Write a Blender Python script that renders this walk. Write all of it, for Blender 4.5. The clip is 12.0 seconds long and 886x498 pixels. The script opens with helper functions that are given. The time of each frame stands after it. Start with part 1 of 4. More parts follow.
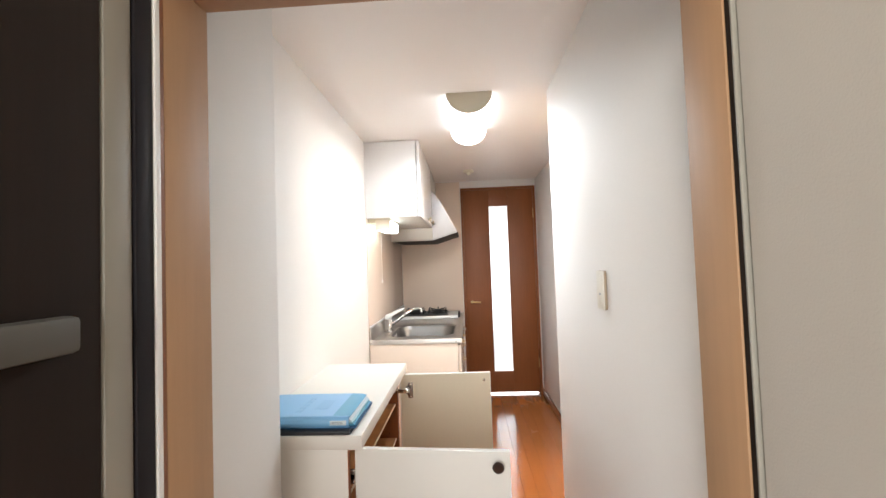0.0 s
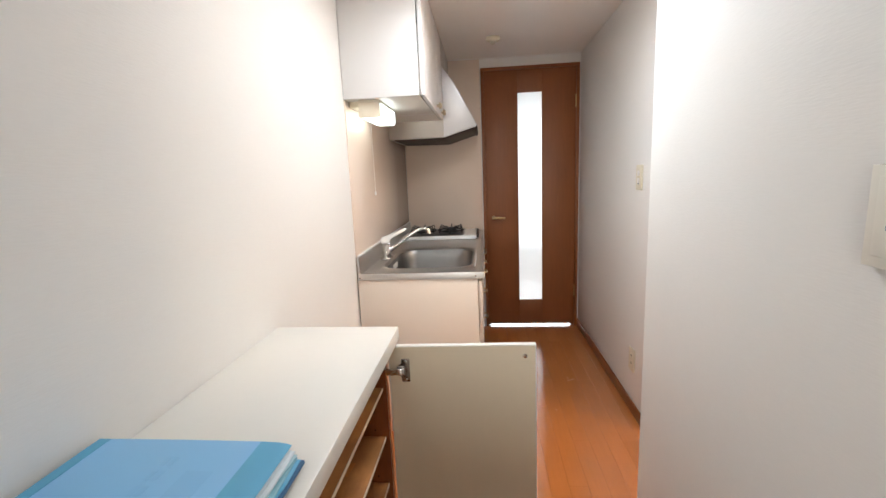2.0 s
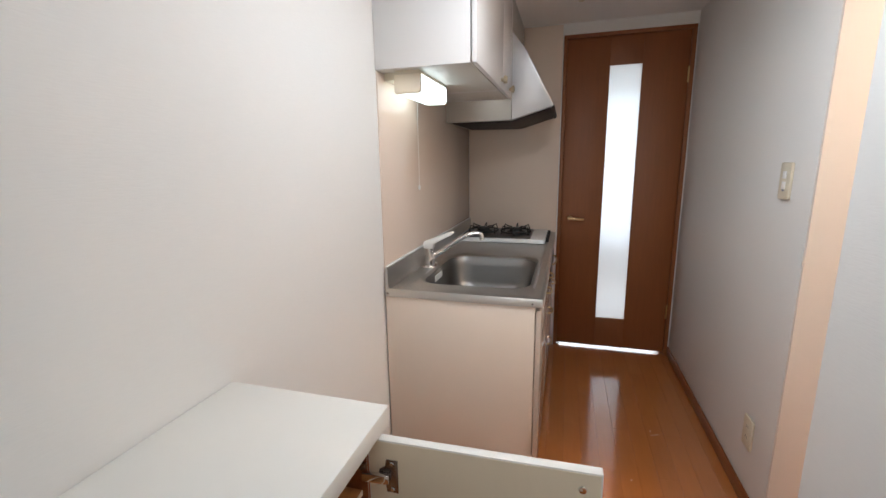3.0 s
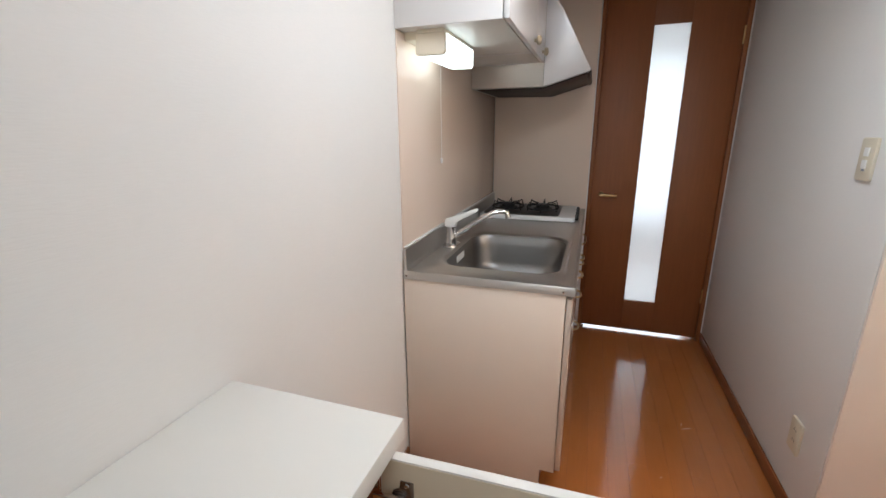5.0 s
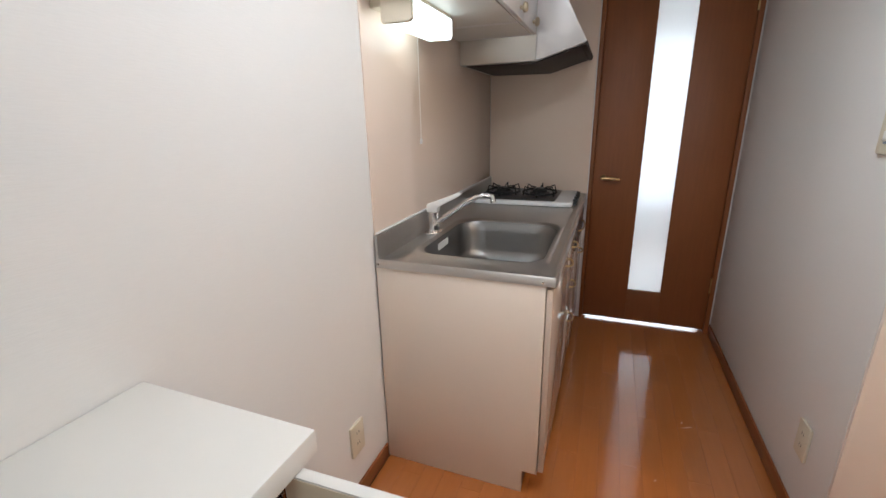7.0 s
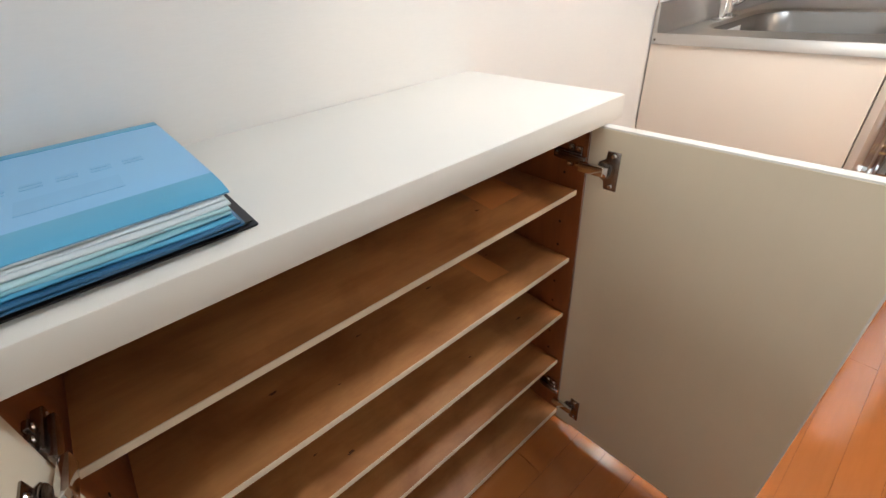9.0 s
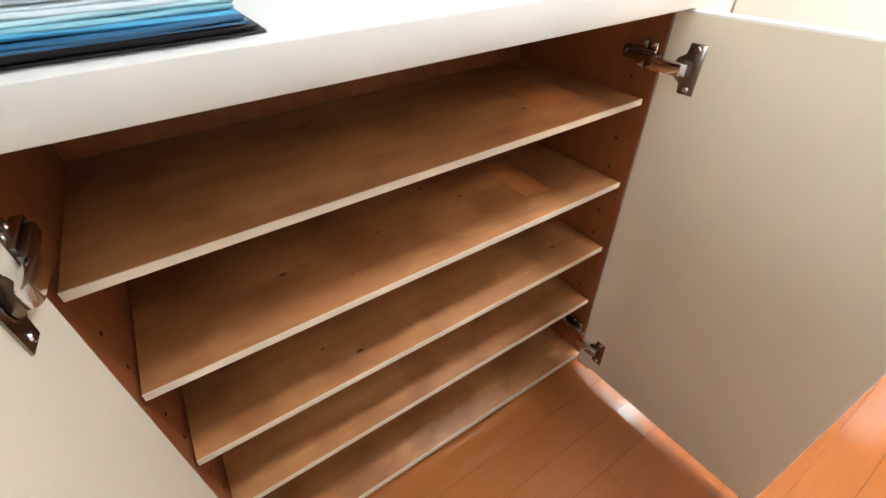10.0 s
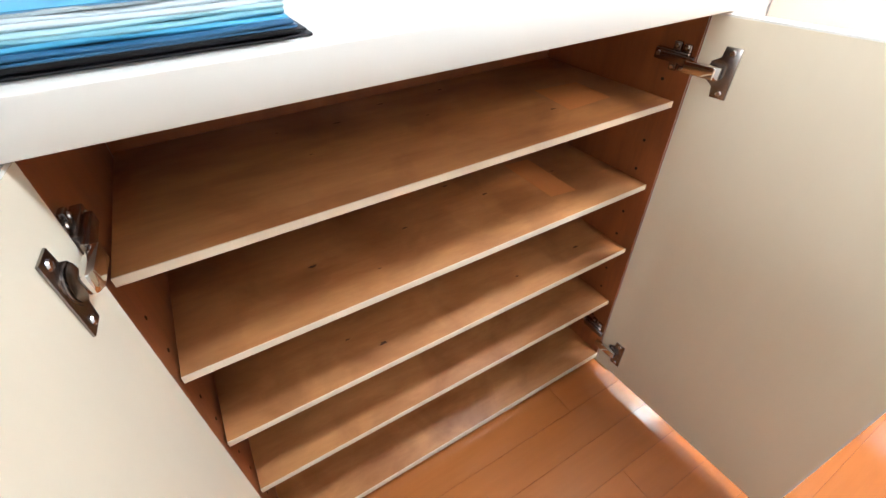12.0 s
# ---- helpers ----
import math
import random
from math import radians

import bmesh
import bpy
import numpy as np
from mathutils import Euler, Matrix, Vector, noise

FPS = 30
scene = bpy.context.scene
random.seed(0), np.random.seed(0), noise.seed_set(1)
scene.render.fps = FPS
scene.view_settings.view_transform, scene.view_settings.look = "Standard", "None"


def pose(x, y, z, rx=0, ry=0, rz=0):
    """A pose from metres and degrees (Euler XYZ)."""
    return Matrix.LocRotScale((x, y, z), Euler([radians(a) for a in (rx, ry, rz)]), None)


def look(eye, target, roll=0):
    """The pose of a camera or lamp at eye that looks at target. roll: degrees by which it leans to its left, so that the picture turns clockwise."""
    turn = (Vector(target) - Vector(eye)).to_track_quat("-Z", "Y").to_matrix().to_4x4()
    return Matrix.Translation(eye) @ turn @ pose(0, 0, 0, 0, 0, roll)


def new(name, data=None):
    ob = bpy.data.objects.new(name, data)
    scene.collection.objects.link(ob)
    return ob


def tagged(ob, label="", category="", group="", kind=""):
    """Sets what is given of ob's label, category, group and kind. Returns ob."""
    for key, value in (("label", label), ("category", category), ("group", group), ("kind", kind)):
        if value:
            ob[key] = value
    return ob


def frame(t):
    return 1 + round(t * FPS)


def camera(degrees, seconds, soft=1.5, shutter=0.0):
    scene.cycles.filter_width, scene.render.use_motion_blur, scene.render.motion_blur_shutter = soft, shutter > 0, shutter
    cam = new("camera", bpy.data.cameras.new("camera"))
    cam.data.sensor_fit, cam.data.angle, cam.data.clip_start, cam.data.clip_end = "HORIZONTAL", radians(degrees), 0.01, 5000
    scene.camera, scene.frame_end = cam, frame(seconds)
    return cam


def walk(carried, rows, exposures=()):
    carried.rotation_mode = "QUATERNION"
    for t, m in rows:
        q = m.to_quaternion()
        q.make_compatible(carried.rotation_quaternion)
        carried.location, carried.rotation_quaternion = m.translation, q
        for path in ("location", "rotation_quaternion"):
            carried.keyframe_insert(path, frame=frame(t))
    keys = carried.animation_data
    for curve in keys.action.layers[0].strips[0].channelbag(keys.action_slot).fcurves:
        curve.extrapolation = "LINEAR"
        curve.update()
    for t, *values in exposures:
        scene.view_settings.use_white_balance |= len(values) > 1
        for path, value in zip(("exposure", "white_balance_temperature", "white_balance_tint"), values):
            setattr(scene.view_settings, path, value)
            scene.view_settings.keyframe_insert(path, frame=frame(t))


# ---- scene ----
cam = camera(92.3, 12.0)

PATH = [
    (0, (0.143, 0.083, 1.277), (0.033, 2.079, 1.352), -2.0),
    (0.5, (0.132, 0.21, 1.248), (-0.001, 2.205, 1.204), -1.3),
    (1, (0.137, 0.433, 1.22), (-0.047, 2.417, 1.049), -1.0),
    (1.5, (0.128, 0.631, 1.202), (-0.032, 2.602, 0.902), -1.7),
    (2, (0.095, 0.899, 1.251), (-0.096, 2.861, 0.91), -2.4),
    (2.5, (0.102, 1.132, 1.284), (-0.197, 3.074, 0.91), -3.0),
    (3, (0.154, 1.364, 1.281), (-0.394, 3.245, 0.88), -0.9),
    (5, (0.107, 1.484, 1.289), (-0.521, 3.306, 0.755), -0.5),
    (5.5, (0.139, 1.541, 1.278), (-0.462, 3.377, 0.76), -1.0),
    (6, (0.196, 1.632, 1.282), (-0.421, 3.469, 0.786), -1.4),
    (6.5, (0.206, 1.66, 1.269), (-0.392, 3.499, 0.759), -0.9),
    (7, (0.206, 1.628, 1.253), (-0.49, 3.41, 0.667), -1.3),
    (7.2, (0.19, 1.576, 1.237), (-0.576, 3.311, 0.602), -1.6),
    (8.8, (0.184, 1.365, 1.067), (-1.095, 2.469, -0.003), -5.1),
    (9, (0.193, 1.366, 1.022), (-1.118, 2.401, -0.079), -4.8),
    (9.5, (0.192, 1.37, 0.952), (-1.139, 2.284, -0.228), -3.6),
    (10, (0.193, 1.366, 0.909), (-1.124, 2.202, -0.343), -1.7),
    (10.5, (0.194, 1.36, 0.887), (-1.113, 2.14, -0.412), -1.0),
    (11, (0.196, 1.364, 0.88), (-1.117, 2.115, -0.429), -1.6),
    (11.5, (0.195, 1.36, 0.887), (-1.138, 2.096, -0.411), -1.9),
    (12, (0.191, 1.351, 0.919), (-1.152, 2.115, -0.35), -1.7),
]


def exposure_rows():
    return [(0.0, 0.92, 5800, 7), (1.0, 0.80, 5850, 8), (1.6, 0.62, 5850, 8), (2.5, 0.18, 5750, 7), (3.0, -0.06, 5600, 7), (7.2, -0.02, 5550, 7),
            (8.8, 0.42, 5700, 6), (9.5, 1.08, 5750, 6), (10.5, 1.60, 5200, 4), (11.3, 1.84, 5200, 4), (12.0, 1.70, 5250, 4)]


walk(cam, [(t, look(eye, aim, roll)) for t, eye, aim, roll in PATH], exposure_rows())

# ---- world and large lights ----
world = bpy.data.worlds.new("world")
scene.world = world
world.use_nodes = True
wn = world.node_tree
sky = wn.nodes.new("ShaderNodeTexSky")
sky.sky_type = "NISHITA"
sky.sun_disc = False
sky.sun_elevation, sky.sun_rotation = radians(40), radians(200)
wn.links.new(sky.outputs["Color"], wn.nodes["Background"].inputs["Color"])
wn.nodes["Background"].inputs["Strength"].default_value = 0.12

LAMP = 3.0        # glow of the hall ceiling light
DOWN = 9.2        # light that the hall fitting throws down
TUBE = 2.7        # strip light under the wall cabinet
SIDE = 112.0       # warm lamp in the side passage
WINDOW = 32.0     # daylight in the window of the far room

lamp = bpy.data.lights.new("window_daylight", "AREA")
lamp.shape, lamp.size, lamp.size_y, lamp.energy, lamp.color = "RECTANGLE", 1.6, 1.75, WINDOW, (1.0, 0.97, 0.93)
daylight = new("window_daylight", lamp)
daylight.matrix_world = look((0.5, 6.86, 1.15), (0.5, 4.0, 1.1))
BACK = 36.0       # fill light from an added, unseen window behind the start of the walk
lamp = bpy.data.lights.new("back_fill_daylight", "AREA")
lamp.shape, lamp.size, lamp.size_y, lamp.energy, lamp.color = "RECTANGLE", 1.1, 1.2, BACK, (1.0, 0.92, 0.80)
new("back_fill_daylight", lamp).matrix_world = look((-0.45, -1.585, 1.5), (-0.2, 1.0, 1.2))


lamp = bpy.data.lights.new("hall_downlight", "AREA")
lamp.shape, lamp.size, lamp.size_y, lamp.energy, lamp.color = "RECTANGLE", 0.19, 0.54, DOWN, (1.0, 0.985, 0.945)
new("hall_downlight", lamp).matrix_world = pose(0.182, 2.385, 1.996)


# ---- materials ----
def material(name, color, rough=0.5, metal=0.0, vary=0.06, scale=6.0, grain=0.0, grain_scale=(60, 60, 60), bump=0.0, bump_scale=150.0,
             spread=0.0, coat=0.0, stretch=None, dark=None, wear=0.0, stain=None):
    """A procedural surface: broad mottling, a fine grain that may be stretched along one axis, relief, and random change from piece to piece."""
    m = bpy.data.materials.new(name)
    m.use_nodes = True
    t = m.node_tree
    b = t.nodes["Principled BSDF"]
    co = t.nodes.new("ShaderNodeTexCoord")
    info = t.nodes.new("ShaderNodeObjectInfo")
    shift = t.nodes.new("ShaderNodeVectorMath")
    shift.operation = "MULTIPLY_ADD"
    shift.inputs[1].default_value = (1, 1, 1)
    off = t.nodes.new("ShaderNodeCombineXYZ")
    mul = t.nodes.new("ShaderNodeMath")
    mul.operation, mul.inputs[1].default_value = "MULTIPLY", 37.0
    t.links.new(info.outputs["Random"], mul.inputs[0])
    for i in range(3):
        t.links.new(mul.outputs[0], off.inputs[i])
    t.links.new(co.outputs["Object"], shift.inputs[0])
    t.links.new(off.outputs[0], shift.inputs[2])
    n1 = t.nodes.new("ShaderNodeTexNoise")
    n1.inputs["Scale"].default_value, n1.inputs["Detail"].default_value = scale, 3.0
    t.links.new(shift.outputs[0], n1.inputs["Vector"])
    mp = t.nodes.new("ShaderNodeMapping")
    mp.inputs["Scale"].default_value = grain_scale
    t.links.new(shift.outputs[0], mp.inputs["Vector"])
    n2 = t.nodes.new("ShaderNodeTexNoise")
    n2.inputs["Scale"].default_value, n2.inputs["Detail"].default_value, n2.inputs["Roughness"].default_value = 1.0, 5, 0.65
    t.links.new(mp.outputs[0], n2.inputs["Vector"])
    # value = 1 + vary*(n1-.5)*2 + grain*(n2-.5)*2 + spread*(random-.5)*2
    def madd(src, k, add):
        a = t.nodes.new("ShaderNodeMath")
        a.operation = "MULTIPLY_ADD"
        t.links.new(src, a.inputs[0])
        a.inputs[1].default_value = 2 * k
        if isinstance(add, float):
            a.inputs[2].default_value = add
        else:
            t.links.new(add, a.inputs[2])
        return a.outputs[0]
    v = madd(n1.outputs["Fac"], vary, 1.0 - vary - grain - spread)
    v = madd(n2.outputs["Fac"], grain, v)
    v = madd(info.outputs["Random"], spread, v)
    mix = t.nodes.new("ShaderNodeVectorMath")
    mix.operation = "SCALE"
    mix.inputs[0].default_value = color
    t.links.new(v, mix.inputs["Scale"])
    out = mix.outputs[0]
    if dark:
        blend = t.nodes.new("ShaderNodeMix")
        blend.data_type = "RGBA"
        ramp = t.nodes.new("ShaderNodeMapRange")
        ramp.inputs["From Min"].default_value, ramp.inputs["From Max"].default_value = 0.30, 0.80
        t.links.new(n2.outputs["Fac"], ramp.inputs["Value"])
        t.links.new(ramp.outputs[0], blend.inputs["Factor"])
        t.links.new(out, blend.inputs[6])
        blend.inputs[7].default_value = (*dark, 1)
        out = blend.outputs[2]
    if stain:
        # soft blotches of old scuffs and damp, with a shape of their own
        n4 = t.nodes.new("ShaderNodeTexNoise")
        n4.inputs["Scale"].default_value, n4.inputs["Detail"].default_value, n4.inputs["Distortion"].default_value = 8.0, 4, 0.6
        t.links.new(shift.outputs[0], n4.inputs["Vector"])
        soft = t.nodes.new("ShaderNodeMapRange")
        soft.inputs["From Min"].default_value, soft.inputs["From Max"].default_value = 0.44, 0.74
        soft.inputs["To Max"].default_value = 0.72
        t.links.new(n4.outputs["Fac"], soft.inputs["Value"])
        blot = t.nodes.new("ShaderNodeMix")
        blot.data_type = "RGBA"
        t.links.new(soft.outputs[0], blot.inputs["Factor"])
        t.links.new(out, blot.inputs[6])
        blot.inputs[7].default_value = (*stain, 1)
        out = blot.outputs[2]
    t.links.new(out, b.inputs["Base Color"])
    b.inputs["Metallic"].default_value = metal
    r = madd(n1.outputs["Fac"], 0.5 * wear + 0.04, rough - 0.5 * wear - 0.04)
    t.links.new(r, b.inputs["Roughness"])
    if coat:
        b.inputs["Coat Weight"].default_value, b.inputs["Coat Roughness"].default_value = coat, 0.10
    if bump:
        n3 = t.nodes.new("ShaderNodeTexNoise")
        n3.inputs["Scale"].default_value, n3.inputs["Detail"].default_value = bump_scale, 3
        t.links.new(mp.outputs[0] if stretch else shift.outputs[0], n3.inputs["Vector"])
        bp = t.nodes.new("ShaderNodeBump")
        bp.inputs["Strength"].default_value, bp.inputs["Distance"].default_value = bump, 0.002
        t.links.new(n3.outputs["Fac"], bp.inputs["Height"])
        t.links.new(bp.outputs[0], b.inputs["Normal"])
    return m


def glowing(name, color, strength):
    m = bpy.data.materials.new(name)
    m.use_nodes = True
    b = m.node_tree.nodes["Principled BSDF"]
    b.inputs["Base Color"].default_value = (0.85, 0.85, 0.83, 1)
    b.inputs["Roughness"].default_value = 0.35
    b.inputs["Emission Color"].default_value = (*color, 1)
    b.inputs["Emission Strength"].default_value = strength
    return m


def frosted(name):
    """Ribbed, frosted glass: passes light and scatters it, with a little gloss."""
    m = bpy.data.materials.new(name)
    m.use_nodes = True
    t = m.node_tree
    b = t.nodes["Principled BSDF"]
    b.inputs["Base Color"].default_value = (0.93, 0.96, 0.95, 1)
    b.inputs["Roughness"].default_value = 0.15
    tr = t.nodes.new("ShaderNodeBsdfTranslucent")
    tr.inputs["Color"].default_value = (0.90, 0.95, 0.95, 1)
    gl = t.nodes.new("ShaderNodeBsdfGlass")
    gl.inputs["Roughness"].default_value, gl.inputs["IOR"].default_value = 0.55, 1.1
    m1 = t.nodes.new("ShaderNodeMixShader")
    m1.inputs[0].default_value = 0.4
    t.links.new(tr.outputs[0], m1.inputs[1])
    t.links.new(gl.outputs[0], m1.inputs[2])
    m2 = t.nodes.new("ShaderNodeMixShader")
    m2.inputs[0].default_value = 0.06
    t.links.new(m1.outputs[0], m2.inputs[1])
    t.links.new(b.outputs[0], m2.inputs[2])
    t.links.new(m2.outputs[0], t.nodes["Material Output"].inputs["Surface"])
    return m


WALLPAPER = material("vinyl_wallpaper", (0.765, 0.748, 0.722), 0.7, vary=0.02, scale=2.5, grain=0.03, grain_scale=(45, 45, 380), bump=0.16, bump_scale=1.0, stretch=True)
CEILING = material("ceiling_paper", (0.85, 0.81, 0.765), 0.42, vary=0.02, scale=2.0, bump=0.12, bump_scale=300)
# wallpaper with the side passage's warm light tinted into its colour
WARMTINT = material("warm_tinted_wallpaper", (0.82, 0.73, 0.65), 0.7, vary=0.03, scale=2.0, bump=0.2, bump_scale=320)
# darker than the hall paper: the dim room's shade is in the colour
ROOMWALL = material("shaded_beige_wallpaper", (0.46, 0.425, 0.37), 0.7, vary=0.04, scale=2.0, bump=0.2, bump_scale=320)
FLOORWOOD = material("orange_brown_floorboard", (0.42, 0.144, 0.035), 0.16, vary=0.10, scale=3.0, grain=0.12, grain_scale=(90, 6, 30), bump=0.05,
                     bump_scale=1.5, stretch=True, spread=0.04, coat=0.9, wear=0.05)
FLOORWOOD.node_tree.nodes["Principled BSDF"].inputs["Coat IOR"].default_value = 1.75
SUBFLOOR = material("floor_joint", (0.14, 0.048, 0.015), 0.6, vary=0.1)
DOORWOOD = material("reddish_brown_veneer", (0.235, 0.075, 0.018), 0.5, vary=0.08, scale=2.5, grain=0.16, grain_scale=(70, 70, 5), bump=0.04, bump_scale=1.5, stretch=True)
BASEWOOD = material("brown_skirting", (0.22, 0.075, 0.022), 0.4, vary=0.08, grain=0.14, grain_scale=(20, 6, 90))
CASING = material("tan_wood_casing", (0.40, 0.235, 0.120), 0.58, vary=0.08, scale=3.0, grain=0.12, grain_scale=(60, 60, 4))
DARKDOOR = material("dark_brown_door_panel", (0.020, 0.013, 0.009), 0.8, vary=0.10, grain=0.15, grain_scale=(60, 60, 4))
WHITELAM = material("white_laminate", (0.74, 0.715, 0.665), 0.42, vary=0.02, scale=5.0, grain=0.015, grain_scale=(25, 25, 25))
CREAMLAM = material("cream_door_lining", (0.78, 0.69, 0.53), 0.5, vary=0.04, scale=3.0, grain=0.02, grain_scale=(50, 50, 12))
BEIGELAM = material("beige_kitchen_laminate", (0.78, 0.675, 0.57), 0.45, vary=0.025, scale=3.0)
WHITEGLOSS = material("white_wall_cabinet_laminate", (0.78, 0.76, 0.745), 0.34, vary=0.015, scale=3.0)
# beige front, darkened for the brown door and floor it reflects
FRONTGLOSS = material("glossy_darkened_front", (0.60, 0.50, 0.42), 0.12, vary=0.02, scale=3.0)
PINKPANEL = material("glossy_pinkish_panel", (0.76, 0.63, 0.53), 0.12, vary=0.02, scale=2.0)
PINKMATT = material("satin_pinkish_panel", (0.74, 0.61, 0.50), 0.45, vary=0.02, scale=2.0)
INTERIOR = material("brown_wood_print", (0.36, 0.112, 0.030), 0.42, vary=0.14, scale=5.0, grain=0.14, grain_scale=(40, 40, 5), dark=(0.18, 0.060, 0.019), wear=0.1)
SHELFTOP = material("worn_tan_wood_print", (0.57, 0.275, 0.097), 0.40, vary=0.26, scale=7.0, grain=0.10, grain_scale=(24, 5, 14), dark=(0.31, 0.114, 0.033), wear=0.12,
                    stain=(0.20, 0.060, 0.017))
ORANGEPATCH = material("orange_wood_print", (0.56, 0.225, 0.068), 0.42, vary=0.10, scale=9.0, grain=0.08, grain_scale=(30, 6, 20))
KNOTMARK = material("dark_knot_print", (0.085, 0.028, 0.010), 0.5, vary=0.2, scale=60.0)
SHELFEDGE = material("cream_edge_band", (0.80, 0.70, 0.54), 0.5, vary=0.04)
STEEL = material("brushed_steel", (0.56, 0.54, 0.515), 0.36, metal=1.0, vary=0.05, scale=8.0, grain=0.08, grain_scale=(6, 200, 60), bump=0.05, bump_scale=1.0, stretch=True, wear=0.06)
# satin worktop steel, darkened for the dark that the basin reflects
BASINSTEEL = material("darkened_basin_steel", (0.27, 0.262, 0.255), 0.34, metal=1.0, vary=0.06, scale=8.0, grain=0.06, grain_scale=(6, 150, 60), wear=0.0)
CHROME = material("chrome", (0.75, 0.74, 0.73), 0.08, metal=1.0, vary=0.03)
DARKCHROME = material("nickel_hinge_metal", (0.30, 0.265, 0.245), 0.24, metal=1.0, vary=0.15, scale=40.0)
BRASS = material("pale_brass", (0.60, 0.44, 0.22), 0.32, metal=1.0, vary=0.08)
WHITEPLASTIC = material("white_plastic", (0.82, 0.81, 0.79), 0.4, vary=0.02)
CREAMPLASTIC = material("yellowed_cream_plastic", (0.70, 0.64, 0.50), 0.42, vary=0.03)
CAPPLATE = material("pale_cream_plate_plastic", (0.76, 0.73, 0.65), 0.42, vary=0.02)
KNOBTAN = material("tan_knob_plastic", (0.46, 0.38, 0.26), 0.38, vary=0.05)
# brown switch base: shade of the plate's unlit side, put into colour
SHADEDSIDE = material("shaded_plate_side", (0.33, 0.25, 0.17), 0.5, vary=0.08)
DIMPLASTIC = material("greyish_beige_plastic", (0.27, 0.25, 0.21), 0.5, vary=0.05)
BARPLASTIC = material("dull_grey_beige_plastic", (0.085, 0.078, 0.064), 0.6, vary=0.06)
CAPPLASTIC = material("warm_cream_plastic", (0.83, 0.75, 0.60), 0.42, vary=0.03)
ENAMEL = material("white_enamel", (0.80, 0.80, 0.80), 0.2, vary=0.02)
BLACKENAMEL = material("black_enamel", (0.018, 0.017, 0.017), 0.34, vary=0.15)
CASTIRON = material("black_cast_iron", (0.016, 0.015, 0.015), 0.6, vary=0.2, bump=0.2, bump_scale=200)
HOODPAINT = material("silver_painted_steel", (0.62, 0.61, 0.62), 0.32, metal=0.45, vary=0.03)
HOODGREY = material("greyish_steel_sheet", (0.56, 0.54, 0.50), 0.30, metal=0.5, vary=0.04)
FILTER = material("greasy_dark_filter", (0.035, 0.028, 0.025), 0.55, metal=0.2, vary=0.2)
GAPBLACK = material("gap_black", (0.014, 0.012, 0.014), 0.6, vary=0.1)
KNOB = material("dark_bronze_knob", (0.05, 0.03, 0.022), 0.35, metal=0.7, vary=0.15)
BLUE = material("sky_blue_plastic", (0.235, 0.49, 0.78), 0.36, vary=0.03, scale=5.0)
TEAL = material("teal_blue_plastic", (0.10, 0.36, 0.58), 0.36, vary=0.06, scale=12.0)
NAVY = material("deep_blue_plastic", (0.03, 0.11, 0.23), 0.36, vary=0.15, scale=12.0)
PAPER = material("greyish_white_paper", (0.62, 0.69, 0.73), 0.6, vary=0.06, scale=20.0, grain=0.06, grain_scale=(5, 5, 600))
PALEBLUE = material("pale_aqua_sleeves", (0.42, 0.62, 0.68), 0.35, vary=0.12, scale=14.0)
AQUA = material("clear_aqua_sleeves", (0.24, 0.46, 0.55), 0.25, vary=0.2, scale=30.0)
SLEEVE = material("milky_clear_sleeves", (0.66, 0.76, 0.80), 0.25, vary=0.12, scale=30.0)
BLACKBOARD = material("black_card_file", (0.016, 0.015, 0.019), 0.5, vary=0.15)
INK = material("faded_blue_print", (0.222, 0.468, 0.757), 0.4, vary=0.1)
GREYINK = material("grey_print", (0.30, 0.33, 0.38), 0.5, vary=0.05)
LAMPGLOW = glowing("lit_opal_diffuser", (1.0, 0.985, 0.965), LAMP)
TUBEGLOW = glowing("lit_strip_diffuser", (0.96, 1.0, 0.90), TUBE)
FROSTED = frosted("frosted_glass")
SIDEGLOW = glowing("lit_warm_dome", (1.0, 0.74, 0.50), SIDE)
for dull in (DARKDOOR, GAPBLACK):
    dull.node_tree.nodes["Principled BSDF"].inputs["Specular IOR Level"].default_value = 0.15
PIN = material("shelf_pin_hole", (0.02, 0.012, 0.008), 0.8, vary=0.1)


# ---- builders ----
ORIGIN = {}


def box(x0, x1, y0, y1, z0, z1, bevel=0.0, bm=None, segments=2):
    bm = bm or bmesh.new()
    made = bmesh.ops.create_cube(bm, size=1, matrix=Matrix.Translation(((x0 + x1) / 2, (y0 + y1) / 2, (z0 + z1) / 2)) @ Matrix.Diagonal((x1 - x0, y1 - y0, z1 - z0, 1)))
    if bevel:
        edges = {e for v in made["verts"] for e in v.link_edges}
        bmesh.ops.bevel(bm, geom=list(edges), offset=bevel, segments=segments, affect="EDGES", profile=0.5)
    return bm


def prism(points, axis, a, b, bevel=0.0, bm=None):
    """A flat outline pushed from a to b along an axis; points give the other two coordinates in x, y, z order."""
    bm = bm or bmesh.new()
    def at(p, k):
        return {"x": (k, p[0], p[1]), "y": (p[0], k, p[1]), "z": (p[0], p[1], k)}[axis]
    lo = [bm.verts.new(at(p, a)) for p in points]
    hi = [bm.verts.new(at(p, b)) for p in points]
    n = len(points)
    faces = [bm.faces.new(lo), bm.faces.new(hi)] + [bm.faces.new((lo[i], lo[(i + 1) % n], hi[(i + 1) % n], hi[i])) for i in range(n)]
    bmesh.ops.recalc_face_normals(bm, faces=faces)
    if bevel:
        edges = {e for f in faces for e in f.edges}
        bmesh.ops.bevel(bm, geom=list(edges), offset=bevel, segments=2, affect="EDGES", profile=0.5)
    return bm


